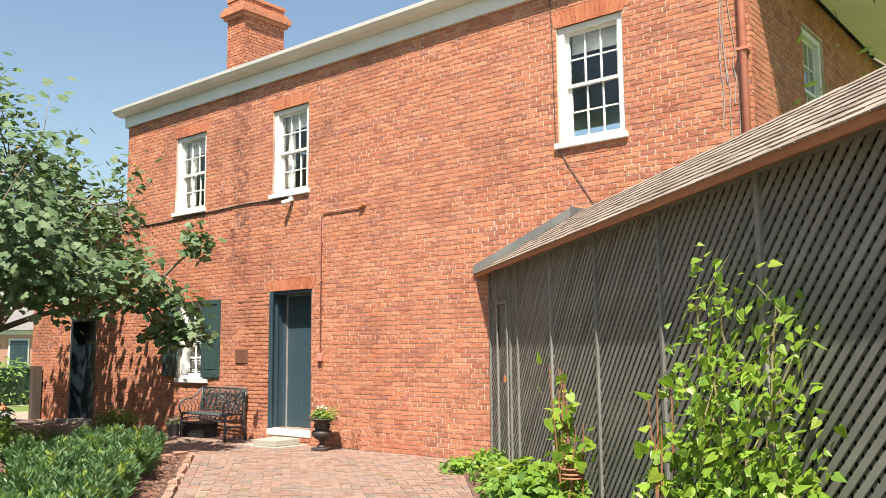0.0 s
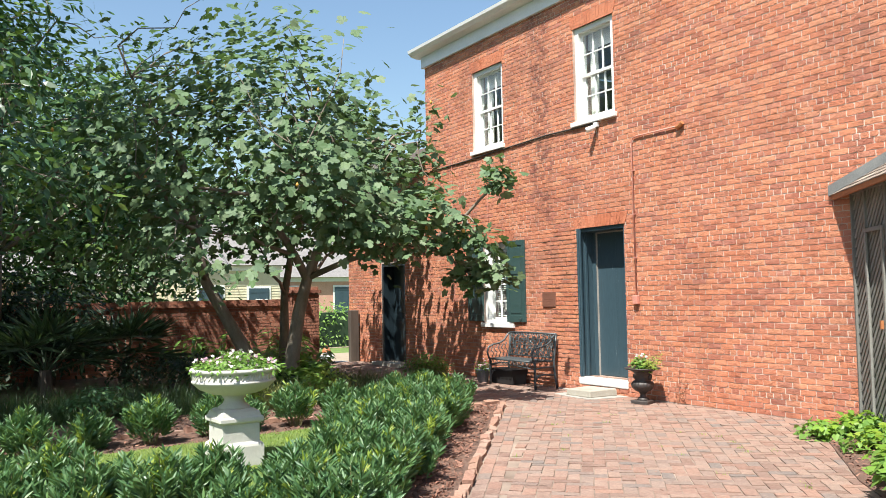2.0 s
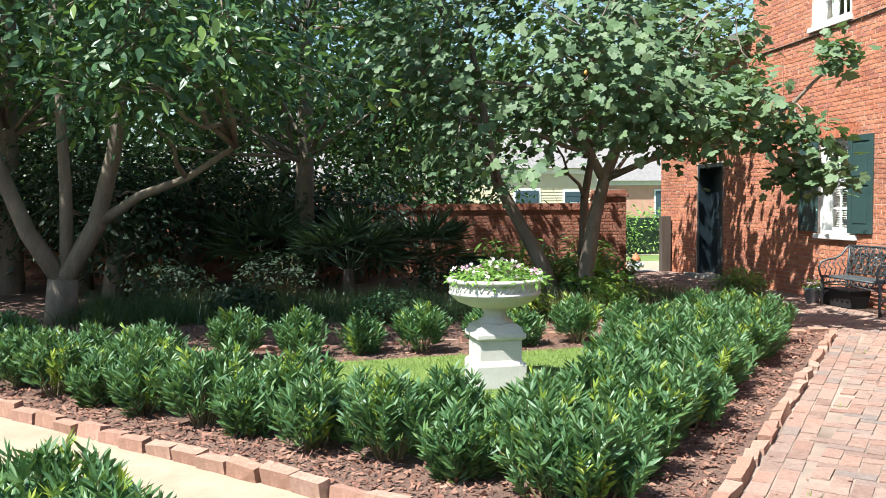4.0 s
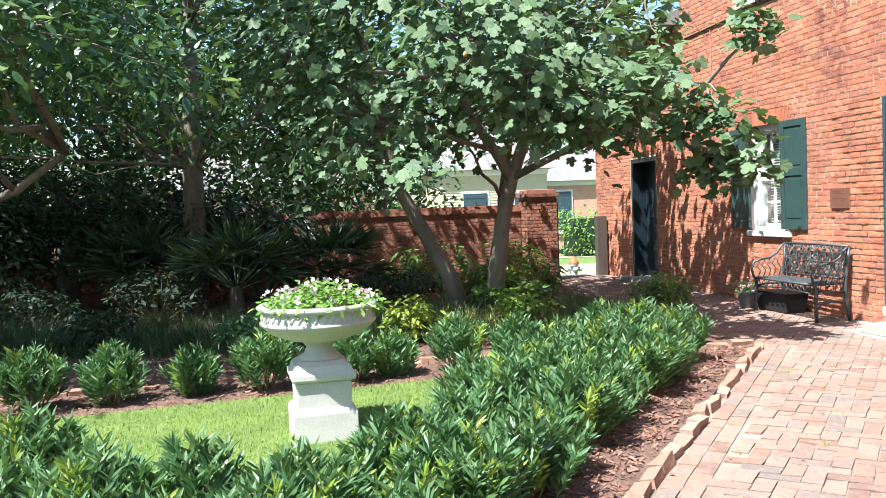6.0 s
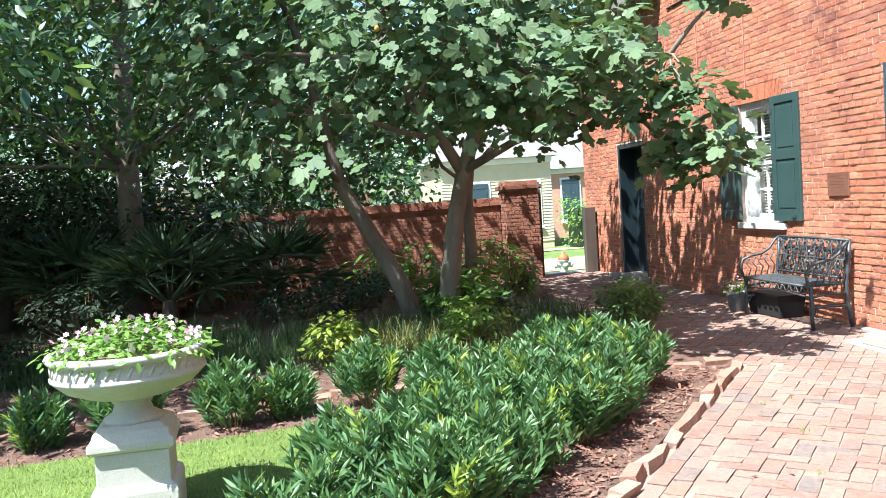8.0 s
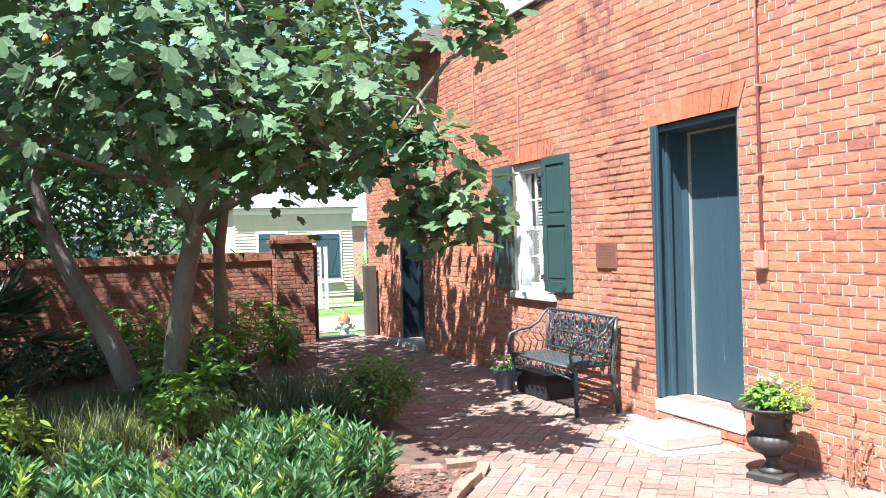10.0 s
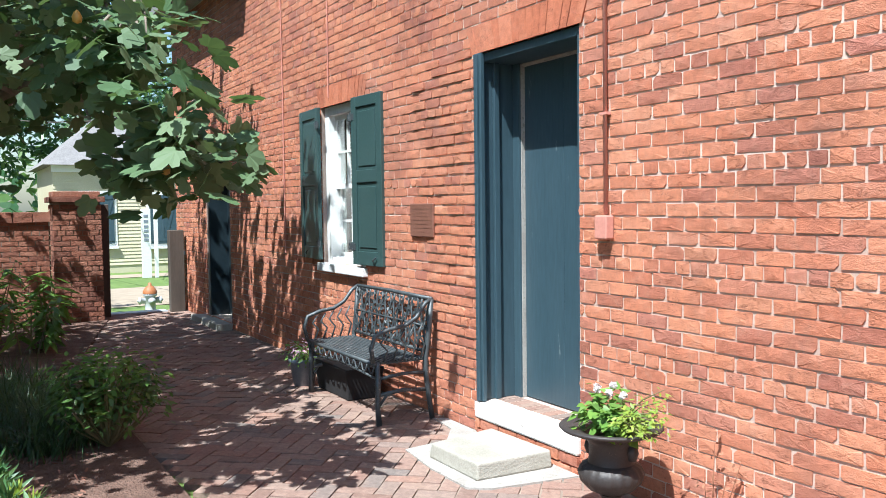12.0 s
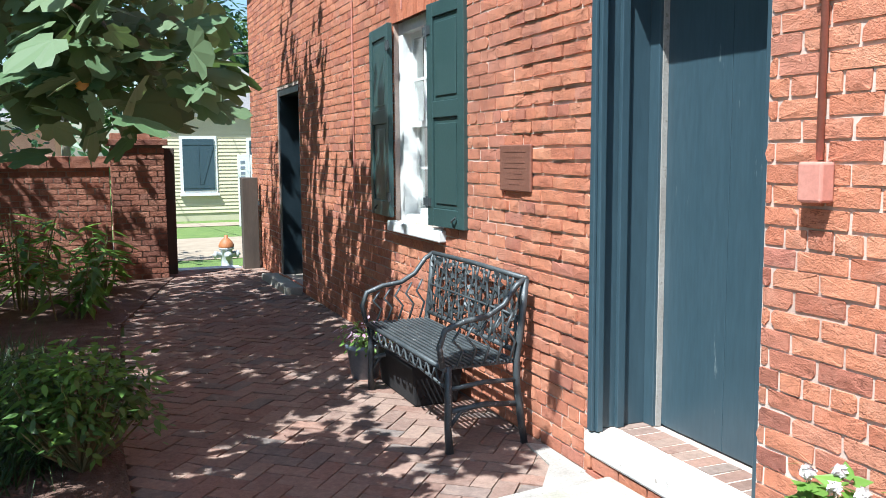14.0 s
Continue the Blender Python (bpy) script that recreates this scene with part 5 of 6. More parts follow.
ZL, ZH, PITCH = 0.09, EAVE - 0.09, 0.098
for slope, v in ((1.0, -0.012), (-1.0, 0.05)):
    k, shared = 0, None
    span = ZH - ZL
    u = -span if slope > 0 else 0.0
    while u < LEN + (0 if slope > 0 else span) - 0.1:
        lo, hi, uu = ZL, ZH, u
        if slope > 0:
            if u < 0.03:
                lo, uu = ZL + (0.03 - u), 0.03
            if u + span > LEN - 0.1:
                hi = ZL + (LEN - 0.1 - u)
        else:
            if u - span < 0.03:
                hi = ZL + (u - 0.03)
            if u > LEN - 0.1:
                lo, uu = ZL + (u - LEN + 0.1), LEN - 0.1
        if hi - lo > 0.05:
            if (lo, hi) == (ZL, ZH) and shared is not None:
                o = new("slat", shared)
                o.parent = shed
                o.matrix_basis = pose(uu, v, 0)
            else:
                o = slat_mesh(slope, 0.0, lo, hi, 0.0).make("slat", M["lattice"], shed)
                o.matrix_basis = pose(uu, v, 0)
                if (lo, hi) == (ZL, ZH):
                    shared = o.data
        u += PITCH
# the narrow door near the house
b = Buf()
b.box((0.47, -0.05, 0.05), (0.51, -0.033, 2.02)).box((0.95, -0.05, 0.05), (0.99, -0.033, 2.02)).box((0.51, -0.05, 1.98), (0.95, -0.033, 2.02)).box((0.51, -0.05, 0.05), (0.95, -0.033, 0.12))
dr = b.make("door", M["lattice"], shed, label="narrow lattice door")
b = Buf()
b.box((0.90, -0.075, 1.05), (0.94, -0.05, 1.13))
b.make("latch", M["rust"], dr)
# roof boards, shingles, flashing
SL = math.hypot(DEPTH + 0.14, RIDGE - EAVE + 0.06)
rise = (RIDGE - EAVE) / DEPTH


def roof_z(v):
    return EAVE + 0.02 + rise * (v if v < DEPTH else 2 * DEPTH - v)


b = Buf()
for va, vb in ((-0.14, DEPTH), (DEPTH, 2 * DEPTH + 0.1)):
    q = [(max(0.0, va) * CUT + (va * CUT if va < 0 else 0), va), (LEN + 0.1, va), (LEN + 0.1, vb), (vb * CUT, vb)]
    b.add([(x, y, roof_z(y) - dz) for dz in (0.03, 0.0) for x, y in q], [(3, 2, 1, 0), (4, 5, 6, 7), (0, 1, 5, 4), (1, 2, 6, 5), (2, 3, 7, 6), (3, 0, 4, 7)])
b.make("roof_deck", M["shingle"], shed)
b = Buf()
b.box((-0.15, -0.165, roof_z(-0.14) - 0.055), (LEN + 0.1, -0.142, roof_z(-0.14) + 0.002))
b.make("fascia", M["rust"], shed, label="brown eave board")
rest, count = Buf(), 0
tilt = math.degrees(math.atan(rise))
for r in range(9):
    v0 = -0.17 + r * 0.114
    u = v0 * CUT + 0.01
    while u < LEN + 0.05:
        w = rnd.uniform(0.09, 0.19)
        m = pose(u, v0, roof_z(v0) + 0.012, tilt - 3.5 + rnd.uniform(-1, 1), 0, rnd.uniform(-0.6, 0.6))
        near = 3.0 < u < 6.6
        bb = Buf() if near else rest
        bb.box((0, 0, 0), (w - 0.005, 0.20 + rnd.uniform(-0.012, 0.012), 0.011), m, 0.0015, rnd)
        if near:
            bb.make("shingle", M["shingle"], shed)
            count += 1
        u += w
tagged(rest.make("shingle_rows", M["shingle"], shed), kind="stuff")
b = Buf()
# lead upstand where the roof meets the house
for va, vb in ((-0.16, DEPTH),):
    pts = []
    for v in (va, vb):
        for dz in (0.0, 0.11):
            pts.append((v * CUT, v, roof_z(v) + dz))
    q = Vector((CUT, 1, 0)).normalized()
    out = Vector((q.y, -q.x, 0)) * 0.05
    v8 = [Vector(p) for p in pts] + [Vector(p) + out for p in pts]
    b.add(v8, [(0, 1, 3, 2), (4, 6, 7, 5), (0, 4, 5, 1), (2, 3, 7, 6), (1, 5, 7, 3), (0, 2, 6, 4)])
    v8 = [Vector((vb * CUT, vb, roof_z(vb) + dz)) + out * k + Vector((0.28 * e, 0.28 * e / CUT * 0.4, -0.08 * e)) for e in (0, 1) for k in (0, 1) for dz in (0.0, 0.13)]
    b.add(v8, [(0, 1, 3, 2), (4, 6, 7, 5), (0, 4, 5, 1), (2, 3, 7, 6), (1, 5, 7, 3), (0, 2, 6, 4)])
b.make("flashing", M["lead"], shed, label="grey metal flashing against the house")


# ---------------------------------------------------------------- vines and weeds by the shed
def vine(at, height, n, lean, label, size=0.09):
    p = thing("vine_plant", label, "vine", at)
    bs, bl = Buf(), Buf()
    for i in range(n):
        x0 = rng.uniform(-0.5, 0.5)
        top = height * rng.uniform(0.35, 1.0)
        path = [np.array([x0 * U.x, x0 * U.y, 0.0])]
        d = lean * rng.uniform(0.0, 1.0)
        for k in range(1, 7):
            t = k / 6
            path.append(np.array([(x0 + d * t) * U.x + N.x * 0.15 * t, (x0 + d * t) * U.y + N.y * 0.15 * t, top * t]) + rng.normal(size=3) * 0.05)
        bs.tube([tuple(q) for q in path], [0.006] * 6 + [0.002], 5, False)
        m = int(top * 85)
        idx = rng.uniform(0.3, 6, m)
        pos = np.array([path[int(i0) if i0 < 6 else 5] * (1 - (i0 % 1)) + path[min(6, int(i0) + 1)] * (i0 % 1) for i0 in idx]) + rng.normal(size=(m, 3)) * 0.10
        nrm = np.array([-N.x * 0.7, -N.y * 0.7, 0.6]) + rng.normal(size=(m, 3)) * 0.45
        head = np.array([0, 0, -0.5]) + rng.normal(size=(m, 3)) * 0.6
        leaves(bl, pos, nrm, size * rng.uniform(0.35, 0.95, m), [(x * 0.85, y) for x, y in HEART], head, 0.25)
    bs.make("stem", M["stem"], p)
    bl.make("foliage", M["vine_leaf"], p)
    return p


vine((-1.55, 4.55, 0.0), 1.25, 13, 0.5, "bright green climbing vine with heart-shaped leaves")
vine((-1.2, 4.26, 0.0), 2.1, 11, 0.1, "tall sunlit vine climbing the lattice")
vine((-0.75, 3.85, 0.0), 0.85, 7, 0.1, "leafy vine spilling beside the lattice", 0.12)
for at, h in (((-3.2, 5.95, 0), 1.25), ((-3.1, 5.85, 0), 1.0), ((-1.72, 4.62, 0), 1.15)):
    s = thing("dry_stalk", "reddish dry stalks with yellow leaves tied together", "plant", at, group="dry stalks by the shed")
    b, bl = Buf(), Buf()
    for i in range(6):
        a = rng.random() * 6.283
        base = np.array([0.07 * math.cos(a), 0.07 * math.sin(a), 0])
        tip = base + np.array([rng.normal() * 0.07, rng.normal() * 0.07, h * rng.uniform(0.7, 1.1)])
        b.tube([tuple(base), tuple((base + tip) / 2), tuple(tip)], [0.009, 0.008, 0.004], 5)
        m = 12
        t = rng.uniform(0.25, 1, m)[:, None]
        leaves(bl, base + (tip - base) * t + rng.normal(size=(m, 3)) * 0.04, rng.normal(size=(m, 3)) + np.array([0, -0.4, 0.6]), rng.uniform(0.06, 0.12, m), HEART, None, 0.2)
    b.make("stem", M["dry_stem"], s)
    bl.make("foliage", M["vine_leaf"], s)
    b = Buf()
    for z in (0.42, 0.45, 0.49):
        b.lathe([(0.085, z), (0.095, z + 0.01), (0.085, z + 0.02), (0.075, z + 0.01), (0.085, z)], 12)
    b.make("binding", M["dry_stem"], s)
for at, r, h, n, sz in (((-3.75, 6.25, 0), 0.42, 0.42, 70, 0.10), ((-3.0, 5.45, 0), 0.38, 0.34, 60, 0.09), ((-2.35, 5.05, 0), 0.42, 0.38, 60, 0.14), ((-2.0, 4.6, 0), 0.35, 0.35, 46, 0.17), ((-1.3, 4.0, 0), 0.4, 0.42, 46, 0.19), ((-0.7, 3.3, 0), 0.4, 0.40, 46, 0.19), ((-4.3, 6.75, 0), 0.3, 0.28, 50, 0.08), ((-5.2, 7.7, 0), 0.22, 0.18, 36, 0.07), ((-5.7, 8.3, 0), 0.2, 0.2, 36, 0.08), ((-5.95, 8.0, 0), 0.2, 0.12, 30, 0.07)):
    shrub("leafy light green weeds along the shed", at, r, h, n, sz, HEART, M["weed_leaf"], M["vine_leaf"], "weeds")
for at in ((-5.9, 8.45, 0), (-3.35, 5.3, 0)):
    shrub("small yellow-flowered weed on the paving edge", at, 0.1, 0.14, 14, 0.05, OVAL, M["lime_leaf"], None, "weeds")

# ---------------------------------------------------------------- planter on its pedestal
pl = thing("pedestal_planter", "pale cast-stone bowl planter on a square pedestal", "planter", (-7.99, 2.855, 0.02), rz=4)
pl.scale = (1.01, 1.01, 1.02)
b = Buf()


def square_lathe(b, prof):
    """A square section drawn through half-widths and heights."""
    v = [(sx * r, sy * r, z) for r, z in prof for sx, sy in ((-1, -1), (1, -1), (1, 1), (-1, 1))]
    f = [(i * 4 + k, i * 4 + (k + 1) % 4, i * 4 + 4 + (k + 1) % 4, i * 4 + 4 + k) for i in range(len(prof) - 1) for k in range(4)]
    f += [(3, 2, 1, 0), tuple(range(4 * len(prof) - 4, 4 * len(prof)))]
    return b.add(v, f)


square_lathe(b, [(0.195, -0.03), (0.195, 0.165), (0.188, 0.185), (0.165, 0.20), (0.165, 0.355)])
bevel(b.make("pedestal", M["concrete"], pl), 0.006)
b = Buf()
square_lathe(b, [(0.165, 0.355), (0.185, 0.365), (0.192, 0.375), (0.192, 0.405), (0.178, 0.412), (0.165, 0.45), (0.13, 0.475)])
bevel(b.make("cap", M["concrete"], pl), 0.005)
b = Buf()
b.lathe([(0.0, 0.472), (0.135, 0.472), (0.135, 0.49), (0.095, 0.515), (0.082, 0.55), (0.10, 0.575), (0.10, 0.585), (0.19, 0.60), (0.29, 0.64), (0.345, 0.69), (0.355, 0.70), (0.355, 0.712), (0.345, 0.718), (0.345, 0.775), (0.362, 0.782), (0.372, 0.80), (0.362, 0.815), (0.335, 0.815), (0.325, 0.79), (0.30, 0.77), (0.0, 0.77)], 56)
bowl = b.make("bowl", M["concrete"], pl, smooth=True)
for i in range(46):
    a = 2 * math.pi * i / 46
    b = Buf()
    b.tube([(-0.012, 0, -0.024), (0, 0.004, 0), (0.014, 0, 0.024)], [0.005, 0.009, 0.005], 6)
    o = b.make("bead", M["concrete"], bowl, smooth=True) if i == 0 else new("bead", bead.data)
    bead = o
    o.parent = bowl
    o.matrix_basis = pose(0.346 * math.cos(a), 0.346 * math.sin(a), 0.747, 0, 0, math.degrees(a) + 90)
b = Buf()
b.lathe([(0.0, 0.795), (0.31, 0.785)], 24)
b.make("potting_soil", M["soil"], pl)
fl = thing("bowl_flowers", "white and pink bedding flowers filling the stone bowl", "flowers", (-7.99, 2.855, 0.82))
b, bw, bp = Buf(), Buf(), Buf()
for i in range(170):
    a, r = rng.random() * 6.283, 0.36 * math.sqrt(rng.random())
    z = (0.13 - 0.10 * (r / 0.36) ** 2) * rng.uniform(0.4, 1.1)
    c = np.array([r * math.cos(a), r * math.sin(a), z])
    clumps(b, [c], 0.03, 8, 0.05, OVAL, outward=(0, 0, -0.3))
    if rng.random() < 0.62:
        q = c + np.array([0, 0, 0.05])
        m = 6
        aa = np.arange(m) * 6.283 / m
        nn = unit(rng.normal(size=3) * 0.6 + np.array([0.5, 0.0, 0.6]))
        e1 = unit(np.cross(nn, [0.0, 1.0, 0.1]))
        hd = np.cos(aa)[:, None] * e1 + np.sin(aa)[:, None] * np.cross(nn, e1) + nn * 0.3
        leaves(bw if rng.random() < 0.6 else bp, np.tile(q, (m, 1)), np.tile(nn, (m, 1)) - hd * 0.3, np.full(m, 0.017), [(x * 1.6, y) for x, y in OVAL], hd, 0.2)
b.make("foliage", M["weed_leaf"], fl)
bw.make("white_blossom", M["petal_white"], fl)
bp.make("pink_blossom", M["petal_pink"], fl)

# ---------------------------------------------------------------- black urn by the door
ur = thing("garden_urn", "black cast-iron fluted urn on a square foot", "urn", (-8.90, 8.50, 0.0), rz=20)
b = Buf()
square_lathe(b, [(0.115, -0.004), (0.115, 0.035), (0.10, 0.045)])
bevel(b.make("foot", M["black_iron"], ur), 0.004)
b = Buf()
b.lathe([(0.0, 0.045), (0.085, 0.045), (0.07, 0.065), (0.042, 0.09), (0.036, 0.115), (0.05, 0.135), (0.055, 0.145)], 24)
b.make("stem", M["black_iron"], ur, smooth=True)
b = Buf()
b.lathe([(0.05, 0.145), (0.10, 0.17), (0.135, 0.21), (0.145, 0.245), (0.13, 0.275), (0.105, 0.29)], 72, wave=lambda j, a: 0.05 * abs(math.sin(a * 10)) if 0 < j < 5 else 0)
b.make("body", M["black_iron"], ur, smooth=True)
b = Buf()
b.lathe([(0.105, 0.29), (0.10, 0.31), (0.10, 0.375), (0.115, 0.40), (0.16, 0.425), (0.222, 0.44), (0.234, 0.452), (0.226, 0.459), (0.16, 0.445), (0.10, 0.42), (0.0, 0.415)], 40)
b.make("rim", M["black_iron"], ur, smooth=True)
for a in (0, 180):
    b = Buf()
    b.lathe([(0, -0.04), (0.02, -0.032), (0.03, 0.0), (0.022, 0.03), (0, 0.04)], 10)
    o = b.make("mask", M["black_iron"], ur, smooth=True)
    o.matrix_basis = pose(0.105 * math.cos(radians(a)), 0.105 * math.sin(radians(a)), 0.345)
uf = thing("urn_flowers", "white geranium and trailing yellow-green foliage in the urn", "flowers", (-8.90, 8.50, 0.43))
b, bt, bw, bs = Buf(), Buf(), Buf(), Buf()
clumps(b, shell((0.0, 0, 0.06), (0.115, 0.12, 0.10), 46, 0.2), 0.03, 7, 0.05, HEART, outward=(0, 0, -0.1))
for i in range(16):
    a = rng.uniform(-0.7, 0.5)
    tip = np.array([0.30 * math.cos(a), 0.14 * math.sin(a), rng.uniform(0.05, 0.24)]) * rng.uniform(0.7, 1.15)
    bs.tube([(0, 0, 0.0), tuple(tip * 0.6 + np.array([0, 0, 0.03])), tuple(tip)], [0.003, 0.003, 0.0015], 4, False)
    clumps(bt, [tip * t for t in (0.5, 0.65, 0.8, 0.9, 1.0)], 0.022, 5, 0.028, OVAL, outward=(0, 0, -0.2))
for c in ((-0.07, -0.02, 0.19), (-0.02, 0.03, 0.20), (0.02, -0.03, 0.18), (-0.12, 0.02, 0.16), (0.06, 0.02, 0.17)):
    m = 26
    hd = rng.normal(size=(m, 3)) + np.array([0, 0, 0.5])
    leaves(bw, np.array(c) + unit(hd) * 0.012, hd, np.full(m, 0.022), [(x * 2, y) for x, y in OVAL], None, 0.3)
    bs.tube([(c[0] * 0.4, c[1] * 0.4, 0.0), c], [0.003, 0.002], 4, False)
b.make("foliage", M["weed_leaf"], uf)
bt.make("trailing_foliage", M["lime_leaf"], uf)
bw.make("blossom", M["petal_white"], uf)
bs.make("stem", M["stem"], uf)
# dry weed at the wall foot
s = thing("dry_weed", "dried reddish weed stalk against the brick wall", "weed", (-8.55, 8.76, 0.0))
b, bl = Buf(), Buf()
for dx, h in ((0, 0.42), (0.07, 0.3), (-0.06, 0.25), (0.14, 0.36)):
    b.tube([(0, 0, 0), (dx * 0.6, 0.01, h * 0.5), (dx, 0.02, h)], [0.004, 0.003, 0.0015], 5)
    clumps(bl, [(dx * t, 0.01, h * t) for t in (0.3, 0.5, 0.7, 0.85, 1.0)], 0.02, 2, 0.04, OVAL)
b.make("stem", M["dry_stem"], s)
bl.make("foliage", M["dry_stem"], s)

# ---------------------------------------------------------------- step stone
b = Buf()
b.add([(-10.23, 8.29, 0.005), (-9.71, 8.29, 0.005), (-9.69, 8.775, 0.005), (-10.30, 8.77, 0.005), (-10.21, 8.30, 0.095), (-9.715, 8.30, 0.10), (-9.70, 8.77, 0.105), (-10.285, 8.765, 0.098)], [(0, 3, 2, 1), (4, 5, 6, 7), (0, 1, 5, 4), (1, 2, 6, 5), (2, 3, 7, 6), (3, 0, 4, 7)])
tagged(bevel(b.make("step_stone", M["stone"]), 0.014, 3), "thick worn pale stone step before the door", "step")
area("pavement_apron", [(-10.48, 8.56), (-10.44, 8.25), (-10.05, 8.20), (-9.66, 8.20), (-9.58, 8.30), (-9.50, 8.806), (-10.95, 8.836), (-11.0, 8.76), (-10.7, 8.72)], -0.05, 0.008, M["apron"], "pale mortar apron round the step stone", "pavement")

# ---------------------------------------------------------------- iron bench
bn = thing("iron_bench", "grey-painted cast-iron bench with openwork vine back", "bench", (-11.645, 8.345, 0.0))
BW, SEAT, BACKH = 0.61, 0.42, 0.82


def rail(name, pts, r, label="", parent=bn, sides=7):
    b = Buf()
    b.tube(pts, r, sides)
    return b.make(name, M["iron"], parent, smooth=True, label=label)


for sx in (-1, 1):
    x = sx * BW
    rail("leg", [(x, 0.02, 0.0), (x * 0.99, 0.015, 0.12), (x * 0.985, 0.02, 0.25), (x * 0.98, 0.02, SEAT)], [0.022, 0.018, 0.020, 0.018])
    rail("leg", [(x * 1.01, 0.42, 0.0), (x, 0.40, 0.15), (x * 0.985, 0.385, 0.3), (x * 0.98, 0.385, SEAT), (x * 0.985, 0.41, 0.6), (x * 0.99, 0.43, BACKH)], 0.019)
    rail("stretcher", [(x * 0.985, 0.02, 0.20), (x, 0.2, 0.22), (x * 0.985, 0.39, 0.20)], 0.014)
    rail("stretcher", [(x * 0.985, 0.02, 0.31), (x, 0.2, 0.33), (x * 0.985, 0.385, 0.32)], 0.012)
    rail("brace", [(x * 0.985, 0.02, 0.12), (x, 0.08, 0.2), (x * 0.985, 0.16, 0.21)], 0.010)
    arm = rail("arm", [(x * 0.98, -0.01, SEAT), (x, -0.03, 0.52), (x * 1.0, 0.0, 0.60), (x, 0.10, 0.635), (x, 0.22, 0.65), (x, 0.31, 0.70), (x * 0.995, 0.38, 0.79), (x * 0.99, 0.43, BACKH)], 0.015)
    for j in range(5):
        y = 0.06 + j * 0.07
        zt = 0.60 + 0.015 * j
        rail("scroll", [(x, y, SEAT), (x, y + 0.03, SEAT + (zt - SEAT) * 0.4), (x, y - 0.02, SEAT + (zt - SEAT) * 0.7), (x, y + 0.02, zt)], 0.007, parent=arm)
for z, y in ((SEAT + 0.04, 0.39), (BACKH, 0.43)):
    rail("back_rail", [(-BW, y, z), (0, y + 0.004, z + (0.006 if z > 0.6 else 0)), (BW, y, z)], 0.014)
back = rail("back_rail", [(-BW, 0.405, 0.63), (BW, 0.405, 0.63)], 0.007)
rail("front_rail", [(-BW, 0.0, SEAT - 0.01), (BW, 0.0, SEAT - 0.01)], 0.014)
rail("front_stretcher", [(-BW, 0.03, 0.30), (0, 0.03, 0.335), (BW, 0.03, 0.30)], 0.009)
n = 17
for i in range(n):
    x = -BW + 0.05 + i * (2 * BW - 0.1) / (n - 1)
    ph = i % 2 * math.pi
    pts = [(x + 0.016 * math.sin(ph + t * 9.4), 0.39 + 0.04 * t - 0.004, SEAT + 0.04 + (BACKH - SEAT - 0.05) * t) for t in np.linspace(0, 1, 9)]
    vn = rail("vine", [tuple(q) for q in pts], 0.008, parent=back)
    b = Buf()
    m = 9
    t = np.linspace(0.08, 0.95, m)
    pos = np.stack([x + 0.016 * np.sin(ph + t * 9.4), 0.38 + 0.04 * t, SEAT + 0.04 + (BACKH - SEAT - 0.05) * t], 1)
    hd = np.stack([np.where(np.arange(m) % 2, 1.0, -1.0), 0 * t, 0.5 + rng.normal(size=m) * 0.4], 1)
    leaves(b, pos, np.tile([0.0, -1.0, 0.1], (m, 1)) + rng.normal(size=(m, 3)) * 0.3, np.full(m, 0.060), [(xx * 1.25, yy) for xx, yy in OVAL], hd, 0.2)
    leaves(b, pos + np.array([0, 0.006, 0]), np.tile([0.0, 1.0, 0.1], (m, 1)), np.full(m, 0.046), [(xx * 1.2, yy) for xx, yy in OVAL], hd, 0.2)
    tagged(b.make("leaf_casting", M["iron"], vn), kind="stuff")
for i in range(13):
    b = Buf()
    y = 0.015 + i * 0.029
    b.box((-BW + 0.01, y, SEAT - 0.008), (BW - 0.01, y + 0.017, SEAT + 0.004))
    bevel(b.make("seat_slat", M["iron"], bn), 0.003)
for i in range(10):
    b = Buf()
    x = -BW + 0.03 + i * (2 * BW - 0.06) / 9
    b.box((x - 0.008, 0.012, SEAT - 0.018), (x + 0.008, 0.385, SEAT - 0.009))
    b.make("seat_bar", M["iron"], bn)
for i in range(11):
    x = -BW + 0.06 + i * (2 * BW - 0.12) / 10
    rail("apron_scroll", [(x - 0.05, -0.004, SEAT - 0.02), (x - 0.02, -0.006, SEAT - 0.07), (x + 0.02, -0.006, SEAT - 0.075), (x + 0.05, -0.004, SEAT - 0.02)], 0.006)

# pots beside and under the bench
pt = thing("plant_pot", "dull blue tapered plant pot with small flowers", "pot", (-12.56, 8.42, 0.0))
b = Buf()
b.lathe([(0, 0.0), (0.085, 0.0), (0.115, 0.19), (0.125, 0.19), (0.127, 0.22), (0.11, 0.22), (0.105, 0.19), (0.0, 0.185)], 28)
b.make("body", M["pot_blue"], pt, smooth=True)
shrub("red and green seedlings in the blue pot", (-12.56, 8.42, 0.18), 0.10, 0.14, 26, 0.05, OVAL, M["weed_leaf"], M["petal_pink"], "plant")
tr = thing("plant_trough", "black plastic trough under the bench", "trough", (-12.10, 8.60, 0.0))
b = Buf()
b.add([(-0.30, -0.12, 0), (0.30, -0.12, 0), (0.30, 0.14, 0), (-0.30, 0.14, 0), (-0.33, -0.15, 0.24), (0.33, -0.15, 0.24), (0.33, 0.17, 0.24), (-0.33, 0.17, 0.24)], [(0, 3, 2, 1), (4, 5, 6, 7), (0, 1, 5, 4), (1, 2, 6, 5), (2, 3, 7, 6), (3, 0, 4, 7)])
